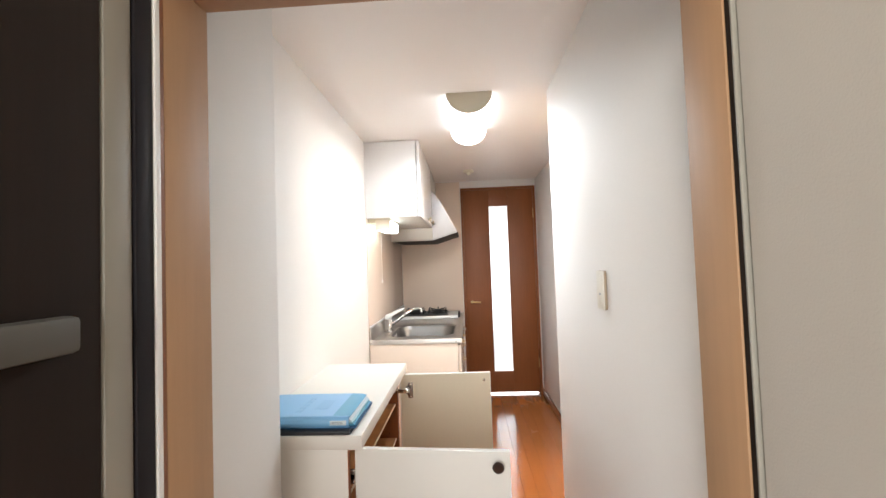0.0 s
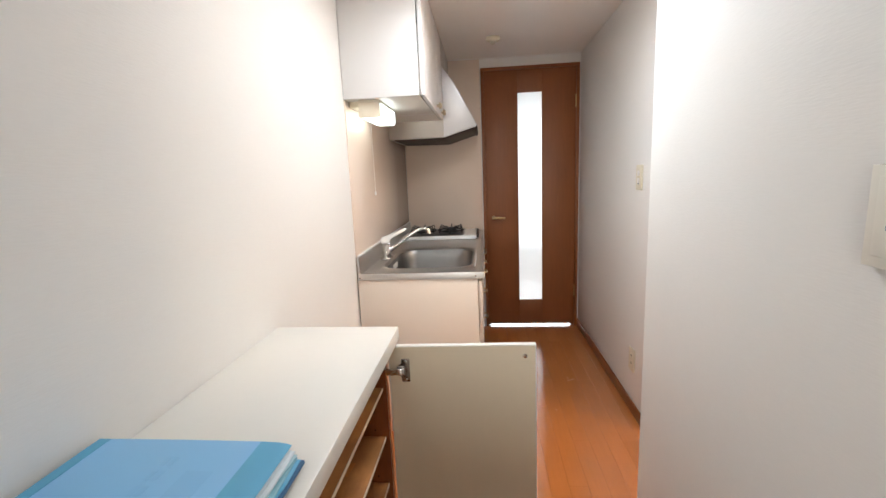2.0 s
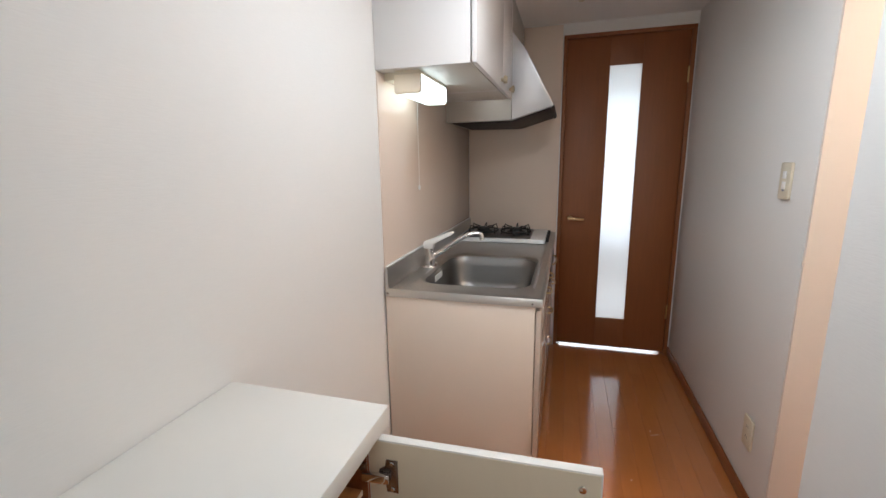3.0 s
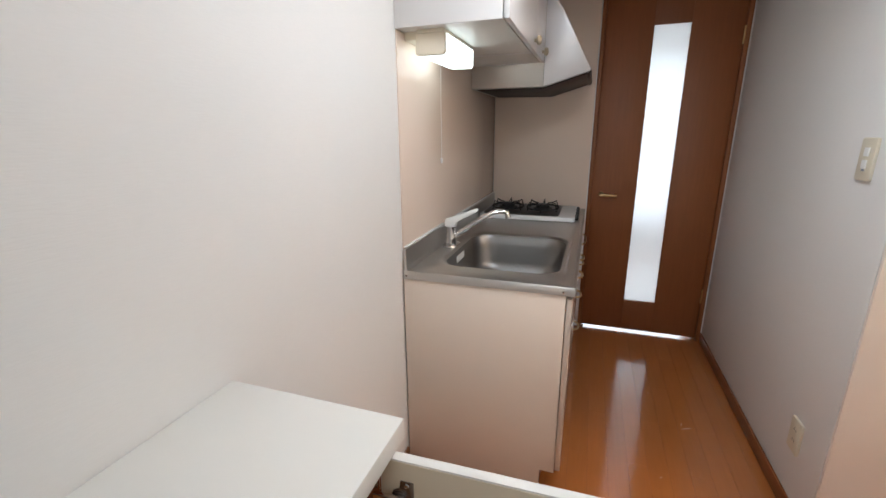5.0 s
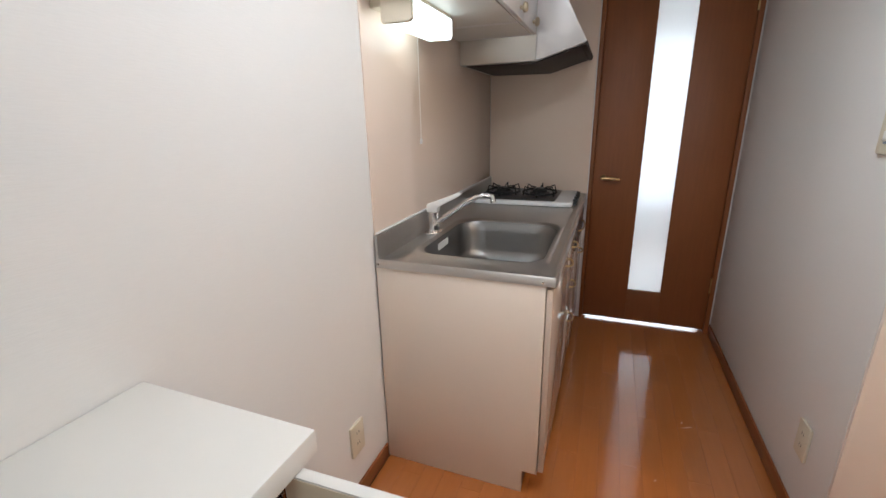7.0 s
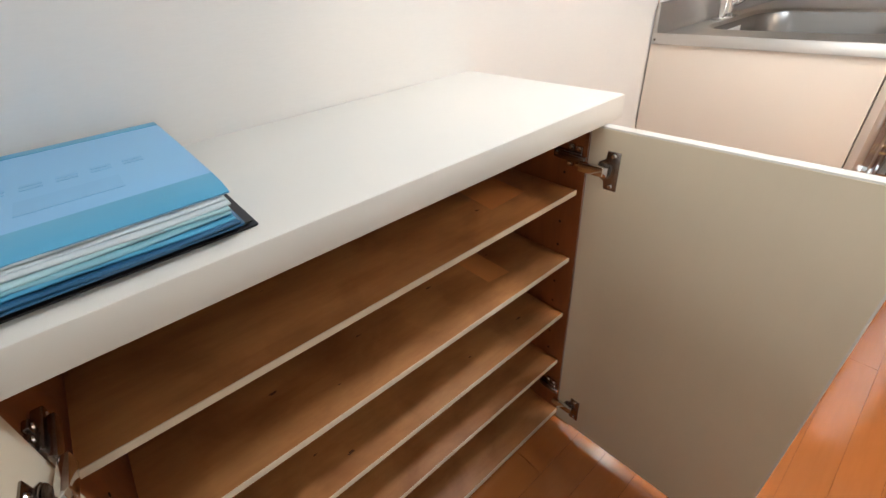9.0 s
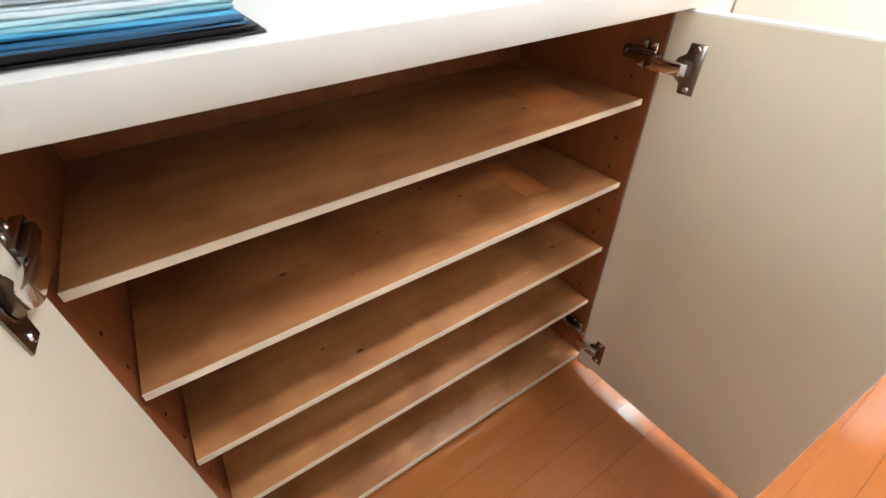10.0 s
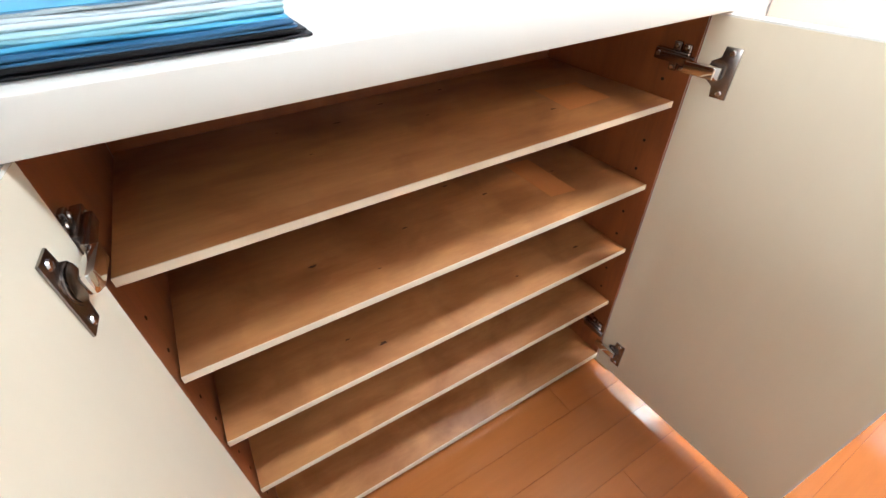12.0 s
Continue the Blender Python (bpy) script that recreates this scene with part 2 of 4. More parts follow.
def tube(path, radius, sides=12, bm=None):
    """A round bar along a path; radius may be one number or one for each point."""
    bm = bm or bmesh.new()
    pts = [Vector(p) for p in path]
    radii = radius if isinstance(radius, (list, tuple)) else [radius] * len(pts)
    rings, up = [], None
    for i, p in enumerate(pts):
        d = (pts[min(i + 1, len(pts) - 1)] - pts[max(i - 1, 0)]).normalized()
        if up is None:
            up = d.orthogonal().normalized()
        up = (up - d * up.dot(d)).normalized()
        side = d.cross(up)
        rings.append([bm.verts.new(p + (up * math.cos(2 * math.pi * k / sides) + side * math.sin(2 * math.pi * k / sides)) * radii[i]) for k in range(sides)])
    faces = []
    for r0, r1 in zip(rings, rings[1:]):
        for k in range(sides):
            faces.append(bm.faces.new((r0[k], r0[(k + 1) % sides], r1[(k + 1) % sides], r1[k])))
    faces += [bm.faces.new(rings[0]), bm.faces.new(rings[-1])]
    bmesh.ops.recalc_face_normals(bm, faces=faces)
    return bm


def lathe(profile, centre, axis="z", sides=24, bm=None):
    """A turned shape: profile of (radius, height) about an axis through centre."""
    c = Vector(centre)
    d = {"x": Vector((1, 0, 0)), "y": Vector((0, 1, 0)), "z": Vector((0, 0, 1))}[axis]
    return tube([c + d * h for _, h in profile], [max(r, 0.0004) for r, _ in profile], sides, bm)


def rounded(x0, x1, y0, y1, r, n=6):
    pts = []
    for cx, cy, a0 in ((x1 - r, y1 - r, 0), (x0 + r, y1 - r, 90), (x0 + r, y0 + r, 180), (x1 - r, y0 + r, 270)):
        for k in range(n + 1):
            a = radians(a0 + 90 * k / n)
            pts.append((cx + r * math.cos(a), cy + r * math.sin(a)))
    return pts


def loft(loops, cap_last=True, bm=None, cap_first=False):
    """Skin between loops that have the same number of points, each a list of (x, y, z)."""
    bm = bm or bmesh.new()
    rings = [[bm.verts.new(p) for p in loop] for loop in loops]
    faces = []
    for r0, r1 in zip(rings, rings[1:]):
        n = len(r0)
        for k in range(n):
            faces.append(bm.faces.new((r0[k], r0[(k + 1) % n], r1[(k + 1) % n], r1[k])))
    if cap_last:
        faces.append(bm.faces.new(rings[-1]))
    if cap_first:
        faces.append(bm.faces.new(rings[0]))
    bmesh.ops.recalc_face_normals(bm, faces=faces)
    return bm


def turned(bm, pivot, degrees):
    """Turns a bmesh about the upright axis through pivot."""
    bmesh.ops.rotate(bm, verts=bm.verts, cent=pivot, matrix=Matrix.Rotation(radians(degrees), 3, "Z"))
    return bm


def mesh_from(name, bm, mat, smooth=35):
    me = bpy.data.meshes.new(name)
    bm.to_mesh(me)
    bm.free()
    me.materials.append(mat)
    if smooth:
        me.shade_smooth()
        me.set_sharp_from_angle(angle=radians(smooth))
    return me


def thing(name, base, label, category, group=""):
    ob = new(name)
    ob.empty_display_size = 0.05
    ob.location = base
    ORIGIN[ob] = Vector(base)
    return tagged(ob, label, category, group)


def part(name, bm, mat, parent, label=""):
    bmesh.ops.translate(bm, verts=bm.verts, vec=-ORIGIN[parent])
    ob = new(name, mesh_from(name, bm, mat))
    ob.parent = parent
    ORIGIN[ob] = ORIGIN[parent]
    return tagged(ob, label)


def single(name, bm, mat, label, category, base=(0, 0, 0), group=""):
    """A thing of one mesh."""
    bmesh.ops.translate(bm, verts=bm.verts, vec=-Vector(base))
    ob = new(name, mesh_from(name, bm, mat))
    ob.location = base
    ORIGIN[ob] = Vector(base)
    return tagged(ob, label, category, group)


def structure(name, bm, mat, label, category="wall"):
    ob = new(name, mesh_from(name, bm, mat))
    ORIGIN[ob] = Vector((0, 0, 0))
    return tagged(ob, label, category, kind="structure")


# ---- plan ----
CEIL = 2.10                       # hall ceiling
LEFT, JUT = -0.507, -0.358        # alcove wall, projecting wall beside the cabinet
JUT_END = 1.185
NEAR_R, NEAR_END = 0.557, 2.14    # wall with the light switch
FAR_R, FAR_START = 0.842, 2.85    # wall with the double switch and socket
END = 4.30                        # wall with the door
GATE0, GATE1 = 0.650, 0.754         # doorway between the dark room and the hall
GATE_L, GATE_R, GATE_H = -0.273, 0.490, 1.709
RIGHT0, RIGHT1 = 0.652, 0.755      # depth of the right-hand jamb
DOOR_L, DOOR_R, DOOR_H = 0.101, 0.833, 2.03

# ---- structure ----
structure("wall_left", box(-0.66, LEFT, JUT_END, END, -0.05, CEIL), WALLPAPER, "white vinyl wallpaper behind the low cabinet and kitchen")
structure("wall_left_projection", box(-0.66, JUT, GATE1, JUT_END, -0.05, CEIL, 0.004), WALLPAPER, "white papered wall projection beside the shoe cabinet")
structure("wall_right_near", box(NEAR_R, 1.9, RIGHT1, NEAR_END, -0.05, CEIL, 0.004), WALLPAPER, "white papered wall with a light switch")
structure("wall_right_far", box(FAR_R, 1.9, FAR_START + 0.012, END, -0.05, CEIL, 0.004), WALLPAPER, "white papered wall with a switch and a socket")
structure("wall_side_return", box(FAR_R + 0.002, 1.9, FAR_START, FAR_START + 0.010, -0.05, CEIL), WARMTINT, "wall face with warm passage light tinted in")
structure("wall_side_end", box(1.9, 2.0, NEAR_END - 0.1, FAR_START + 0.1, -0.05, CEIL), WALLPAPER, "plain wall closing the side passage")
bm = box(-0.66, DOOR_L, END, END + 0.10, -0.05, CEIL)
box(DOOR_R, 2.0, END, END + 0.10, -0.05, CEIL, bm=bm)
box(DOOR_L, DOOR_R, END, END + 0.10, DOOR_H, CEIL, bm=bm)
structure("wall_end", bm, WALLPAPER, "white end wall around the brown door")
structure("ceiling", box(-0.66, 2.0, GATE0 + 0.08, END + 0.1, CEIL, CEIL + 0.1), CEILING, "pale papered hall ceiling", "ceiling")

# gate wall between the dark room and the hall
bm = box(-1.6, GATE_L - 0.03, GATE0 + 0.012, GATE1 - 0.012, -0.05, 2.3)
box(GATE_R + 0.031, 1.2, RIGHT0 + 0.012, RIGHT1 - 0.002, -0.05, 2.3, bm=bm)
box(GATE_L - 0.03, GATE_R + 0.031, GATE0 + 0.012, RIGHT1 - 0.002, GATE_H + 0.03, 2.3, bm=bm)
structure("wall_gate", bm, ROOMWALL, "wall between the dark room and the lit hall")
gate = thing("door_casing", (0.1, 0.745, 0), "tan wooden casing of the open doorway", "door frame")
gate["kind"] = "structure"
part("jamb", box(GATE_L - 0.03, GATE_L, GATE0, GATE1, 0, GATE_H, 0.002), CASING, gate)
part("jamb", box(GATE_R, GATE_R + 0.03, RIGHT0, RIGHT1, 0, GATE_H, 0.002), CASING, gate)
part("head", box(GATE_L - 0.03, GATE_R + 0.03, GATE0, GATE1, GATE_H, GATE_H + 0.03, 0.002), CASING, gate)
part("stop_strip", box(GATE_L - 0.008, GATE_L + 0.001, GATE0 - 0.018, GATE0 - 0.008, 0, GATE_H, 0.002), WHITEPLASTIC, gate, "thin white seal strip")
part("groove", box(GATE_L - 0.009, GATE_L - 0.0005, GATE0 - 0.0078, GATE0 - 0.0002, 0, GATE_H), BASEWOOD, gate, "brown groove beside the seal")
# near-black strips stand in for the shade of the door gaps
part("gasket", box(GATE_L - 0.012, GATE_L - 0.002, GATE0 - 0.050, GATE0 - 0.019, 0, GATE_H, 0.002), GAPBLACK, gate, "black strip filling the door gap")
part("stop_strip", box(GATE_R + 0.002, GATE_R + 0.012, RIGHT0 - 0.016, RIGHT0 - 0.001, 0, GATE_H, 0.002), DARKDOOR, gate, "dark strip in place of the shaded gap")
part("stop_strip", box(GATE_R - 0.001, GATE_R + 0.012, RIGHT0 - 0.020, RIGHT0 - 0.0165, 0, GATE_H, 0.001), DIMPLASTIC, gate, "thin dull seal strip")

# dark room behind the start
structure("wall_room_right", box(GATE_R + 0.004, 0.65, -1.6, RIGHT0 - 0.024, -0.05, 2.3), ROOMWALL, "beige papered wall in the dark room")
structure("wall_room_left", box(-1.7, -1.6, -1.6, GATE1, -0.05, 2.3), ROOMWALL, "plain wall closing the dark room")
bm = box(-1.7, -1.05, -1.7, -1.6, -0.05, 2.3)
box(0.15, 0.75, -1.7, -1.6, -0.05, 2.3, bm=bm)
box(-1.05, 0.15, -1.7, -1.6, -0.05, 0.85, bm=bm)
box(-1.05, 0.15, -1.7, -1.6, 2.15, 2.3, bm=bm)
structure("wall_room_back", bm, ROOMWALL, "wall with an added window behind the start of the walk")
# unseen window, assumed as the source of the back fill light
back_win = thing("assumed_window", (-0.45, -1.65, 0.85), "white-framed window, unseen, added to light the dim room", "window")
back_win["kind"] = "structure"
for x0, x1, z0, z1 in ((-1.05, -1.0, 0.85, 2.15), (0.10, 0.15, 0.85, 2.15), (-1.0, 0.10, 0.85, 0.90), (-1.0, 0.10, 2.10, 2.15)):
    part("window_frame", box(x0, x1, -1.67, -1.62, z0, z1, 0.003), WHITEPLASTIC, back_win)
structure("ceiling_room", box(-1.7, 0.75, -1.7, GATE0 + 0.012, 2.3, 2.4), CEILING, "ceiling of the dark room", "ceiling")
structure("floor_room", box(-1.7, 0.75, -1.7, GATE0, -0.05, 0.0), FLOORWOOD, "wooden floor of the dark room", "floor")

# open leaf of the near doorway
leaf = thing("open_door", (GATE_L - 0.02, 0.2, 0), "dark brown door standing open, with a grey-beige pull bar", "door")
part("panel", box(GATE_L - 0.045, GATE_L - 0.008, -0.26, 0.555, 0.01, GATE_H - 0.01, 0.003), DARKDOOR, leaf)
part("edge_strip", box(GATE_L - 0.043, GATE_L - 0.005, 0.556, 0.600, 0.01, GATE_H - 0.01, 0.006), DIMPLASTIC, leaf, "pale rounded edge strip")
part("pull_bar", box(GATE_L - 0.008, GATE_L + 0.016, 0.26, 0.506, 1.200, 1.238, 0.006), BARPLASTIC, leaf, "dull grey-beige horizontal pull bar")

# far room seen through the frosted pane
structure("floor_far_room", box(-1.0, 2.0, END, 7.0, -0.05, -0.004), FLOORWOOD, "wooden floor of the far room", "floor")
structure("ceiling_far_room", box(-1.0, 2.0, END + 0.1, 7.0, 2.3, 2.4), CEILING, "ceiling of the far room", "ceiling")
structure("wall_far_left", box(-1.1, -1.0, END + 0.1, 7.0, -0.05, 2.4), WALLPAPER, "white wall of the far room")
structure("wall_far_right", box(2.0, 2.1, END + 0.1, 7.0, -0.05, 2.4), WALLPAPER, "white wall of the far room")
structure("wall_far_header", box(-1.0, 2.0, END + 0.002, END + 0.1, CEIL + 0.1, 2.4), WALLPAPER, "wall above the door on the far side")
bm = box(-1.0, -0.35, 6.9, 7.0, -0.05, 2.4)
box(1.35, 2.0, 6.9, 7.0, -0.05, 2.4, bm=bm)
box(-0.35, 1.35, 6.9, 7.0, 2.05, 2.4, bm=bm)
box(-0.35, 1.35, 6.9, 7.0, -0.05, 0.25, bm=bm)
structure("wall_far_window", bm, WALLPAPER, "wall with the balcony window of the far room")
structure("ground", box(-60, 60, 7.0, 120, -0.3, -0.2), material("pale_ground", (0.3, 0.29, 0.27), 0.9, vary=0.15), "pale ground outside", "ground")
def outdoors():
    """A glowing view beyond the window: pale sky, soft greenery, bright paving."""
    m = bpy.data.materials.new("outdoor_view")
    m.use_nodes = True
    t = m.node_tree
    co = t.nodes.new("ShaderNodeTexCoord")
    sep = t.nodes.new("ShaderNodeSeparateXYZ")
    t.links.new(co.outputs["Generated"], sep.inputs[0])
    ramp = t.nodes.new("ShaderNodeValToRGB")
    stops = ((0.0, (0.45, 0.58, 0.85)), (0.25, (0.62, 0.72, 0.95)), (0.38, (1.0, 0.86, 0.76)), (0.52, (0.80, 0.95, 0.88)), (0.72, (0.72, 0.92, 0.80)), (0.9, (1.0, 1.0, 1.0)))
    while len(ramp.color_ramp.elements) < len(stops):
        ramp.color_ramp.elements.new(0.5)
    for e, (p, c) in zip(ramp.color_ramp.elements, stops):
        e.position, e.color = p, (*c, 1)
    t.links.new(sep.outputs[2], ramp.inputs[0])
    em = t.nodes.new("ShaderNodeEmission")
    em.inputs["Strength"].default_value = VIEW
    t.links.new(ramp.outputs[0], em.inputs["Color"])
    t.links.new(em.outputs[0], t.nodes["Material Output"].inputs["Surface"])
    return m


VIEW = 1.05
structure("backdrop", box(-3.0, 4.0, 9.0, 9.05, -0.19, 3.2), outdoors(), "bright blurred view outside the far window", "backdrop")
win = thing("window_1", (0.5, 6.95, 0.25), "white-framed balcony window in the far room", "window")
win["kind"] = "structure"
for x0, x1, z0, z1 in ((-0.35, -0.30, 0.25, 2.05), (1.30, 1.35, 0.25, 2.05), (-0.30, 1.30, 0.25, 0.30), (-0.30, 1.30, 2.0, 2.05), (0.475, 0.525, 0.30, 2.0)):
    part("window_frame", box(x0, x1, 6.92, 6.97, z0, z1, 0.003), WHITEPLASTIC, win)

# skirting
def skirting(x0, x1, y0, y1):
    return structure("baseboard", box(x0, x1, y0, y1, 0.0, 0.06, 0.002), BASEWOOD, "brown wooden skirting board", "baseboard")


skirting(FAR_R - 0.009, FAR_R, FAR_START - 0.009, END)
skirting(FAR_R, 1.9, FAR_START - 0.009, FAR_START)
skirting(NEAR_R - 0.009, NEAR_R, RIGHT1, NEAR_END + 0.009)
skirting(NEAR_R, 1.9, NEAR_END, NEAR_END + 0.009)
skirting(LEFT, LEFT + 0.009, 2.034, 2.806)
skirting(JUT, JUT + 0.009, GATE1, 1.196)

# glossy panels behind the kitchen
structure("trim_kitchen_panel", box(LEFT, LEFT + 0.005, 2.822, END - 0.006, 0.80, 1.597, 0.001), PINKPANEL, "glossy pinkish kitchen splash panel", "wall panel")
structure("trim_kitchen_panel_end", box(LEFT + 0.006, 0.094, END - 0.006, END, 0.80, 2.095, 0.001), PINKMATT, "glossy pinkish panel beside the hob", "wall panel")

# ---- brown door with a frosted strip ----
frame_ob = thing("door_frame", (0.478, END, 0), "reddish-brown wooden door frame", "door frame")
frame_ob["kind"] = "structure"
part("jamb", box(DOOR_L, DOOR_L + 0.022, END - 0.014, END + 0.10, 0, DOOR_H - 0.022, 0.003), DOORWOOD, frame_ob)
part("jamb", box(DOOR_R - 0.022, DOOR_R, END - 0.014, END + 0.10, 0, DOOR_H - 0.022, 0.003), DOORWOOD, frame_ob)
part("stop", box(DOOR_L + 0.022, DOOR_L + 0.040, END + 0.038, END + 0.052, 0, DOOR_H - 0.022, 0.001), DOORWOOD, frame_ob)
part("stop", box(DOOR_R - 0.040, DOOR_R - 0.022, END + 0.038, END + 0.052, 0, DOOR_H - 0.022, 0.001), DOORWOOD, frame_ob)
part("stop", box(DOOR_L + 0.040, DOOR_R - 0.040, END + 0.038, END + 0.052, DOOR_H - 0.040, DOOR_H - 0.022, 0.001), DOORWOOD, frame_ob)
part("head", box(DOOR_L, DOOR_R, END - 0.014, END + 0.10, DOOR_H - 0.022, DOOR_H, 0.003), DOORWOOD, frame_ob)
door = thing("door_1", (0.478, END, 0.018), "closed reddish-brown door with a tall frosted glass strip", "door")
door["kind"] = "structure"
gx0, gx1, gz0, gz1 = 0.376, 0.559, 0.220, 1.842
dx0, dx1, dz0, dz1 = DOOR_L + 0.025, DOOR_R - 0.025, 0.020, DOOR_H - 0.025
part("stile", box(dx0, gx0, END, END + 0.036, dz0, dz1, 0.0015), DOORWOOD, door)
part("stile", box(gx1, dx1, END, END + 0.036, dz0, dz1, 0.0015), DOORWOOD, door)
part("rail", box(gx0, gx1, END, END + 0.036, gz1, dz1, 0.0005), DOORWOOD, door)
part("rail", box(gx0, gx1, END, END + 0.036, dz0, gz0, 0.0005), DOORWOOD, door)
part("pane", box(gx0 - 0.002, gx1 + 0.002, END + 0.015, END + 0.020, gz0 - 0.002, gz1 + 0.002), FROSTED, door, "frosted glass strip")
handle = part("handle", lathe([(0.0, 0), (0.015, -0.001), (0.016, -0.003), (0.014, -0.006), (0.011, -0.008), (0.010, -0.045), (0.0, -0.046)], (0.180, END, 0.903), "y"), BRASS, door, "pale brass lever handle")
part("lever", tube([(0.176, END - 0.045, 0.903), (0.20, END - 0.047, 0.904), (0.24, END - 0.046, 0.902), (0.268, END - 0.042, 0.900)], [0.010, 0.010, 0.009, 0.007], 12), BRASS, handle)
for z in (0.30, 1.76):
    part("hinge", lathe([(0.0, 0), (0.006, 0.001), (0.006, 0.089), (0.0, 0.09)], (dx1 + 0.001, END - 0.006, z - 0.045), "z", 10), BRASS, door)

# ---- shoe cabinet with both doors open ----
CX0, CX1, CY0, CY1, CTOP = -0.502, -0.190, 1.208, 2.024, 0.837
cab = thing("shoe_cabinet", (-0.34, 1.616, 0), "white low shoe cabinet with both doors open and empty brown shelves", "cabinet")
part("top", box(-0.505, -0.150, 1.204, 2.028, 0.799, CTOP, 0.0025), WHITELAM, cab)
for y0, y1, inner in ((CY0, CY0 + 0.018, CY0 + 0.0182), (CY1 - 0.018, CY1, CY1 - 0.0182)):
    side = part("side_panel", box(CX0, CX1, y0, y1, 0.012, 0.798, 0.001), WHITELAM, cab)
    s = 1 if y0 < 1.5 else -1
    part("edge_band", box(CX1 + 0.0003, CX1 + 0.0018, y0, y1, 0.012, 0.798), INTERIOR, side, "brown front edge")
    part("lining", box(CX0 + 0.004, CX1 - 0.0005, min(inner, inner + s * 0.002), max(inner, inner + s * 0.002), 0.03, 0.798), INTERIOR, side, "brown wood-print lining")
    for z in (0.585, 0.690, 0.435, 0.530, 0.285, 0.380, 0.135, 0.230):
        part("pin_hole", lathe([(0.0, 0), (0.0028, 0.0002), (0.0028, 0.0012), (0.0, 0.0013)], (-0.232, inner + s * 0.0015 - (0.0013 if s < 0 else 0), z), "y", 8), PIN, side)
part("back_panel", box(CX0, CX0 + 0.004, CY0 + 0.0205, CY1 - 0.0205, 0.03, 0.798), INTERIOR, cab, "brown wood-print back")
low = part("bottom_panel", box(CX0 + 0.005, CX1, CY0 + 0.0205, CY1 - 0.0205, 0.017, 0.031, 0.0005), SHELFTOP, cab)
part("edge_band", box(CX1 + 0.0003, CX1 + 0.0016, CY0 + 0.0205, CY1 - 0.0205, 0.017, 0.031), SHELFEDGE, low, "cream edge band")
for z in (0.660, 0.508, 0.358, 0.206):
    sh = part("shelf", box(-0.496, -0.202, CY0 + 0.0240, CY1 - 0.0230, z - 0.006, z + 0.004, 0.0004), SHELFTOP, cab)
    part("edge_band", box(-0.2018, -0.2004, CY0 + 0.0240, CY1 - 0.0230, z - 0.006, z + 0.004), SHELFEDGE, sh, "cream edge band")
    # more orange rectangles on the two upper shelves, and small dark knot marks
    if z > 0.6:
        part("patch", prism([(-0.360, 1.853), (-0.352, 1.940), (-0.268, 1.934), (-0.264, 1.842)], "z", z + 0.0041, z + 0.0043), ORANGEPATCH, sh, "more orange rectangle")
    elif z > 0.5:
        part("patch", prism([(-0.398, 1.830), (-0.392, 1.884), (-0.255, 1.882), (-0.262, 1.830)], "z", z + 0.0041, z + 0.0043), ORANGEPATCH, sh, "more orange rectangle")
    rng = random.Random(int(z * 1000))
    for k in range(7):
        kx, ky, kr = rng.uniform(-0.46, -0.225), rng.uniform(1.26, 1.98), rng.uniform(0.0012, 0.0045)
        spot = [(kx + kr * rng.uniform(0.4, 0.9) * math.cos(a * math.pi / 5), ky + kr * rng.uniform(0.9, 2.4) * math.sin(a * math.pi / 5)) for a in range(10)]
        part("knot_mark", prism(spot, "z", z + 0.0040, z + 0.0042), KNOTMARK, sh)
part("plinth", box(CX0 + 0.02, CX1 - 0.03, CY0 + 0.03, CY1 - 0.03, 0.0, 0.016), DARKDOOR, cab)


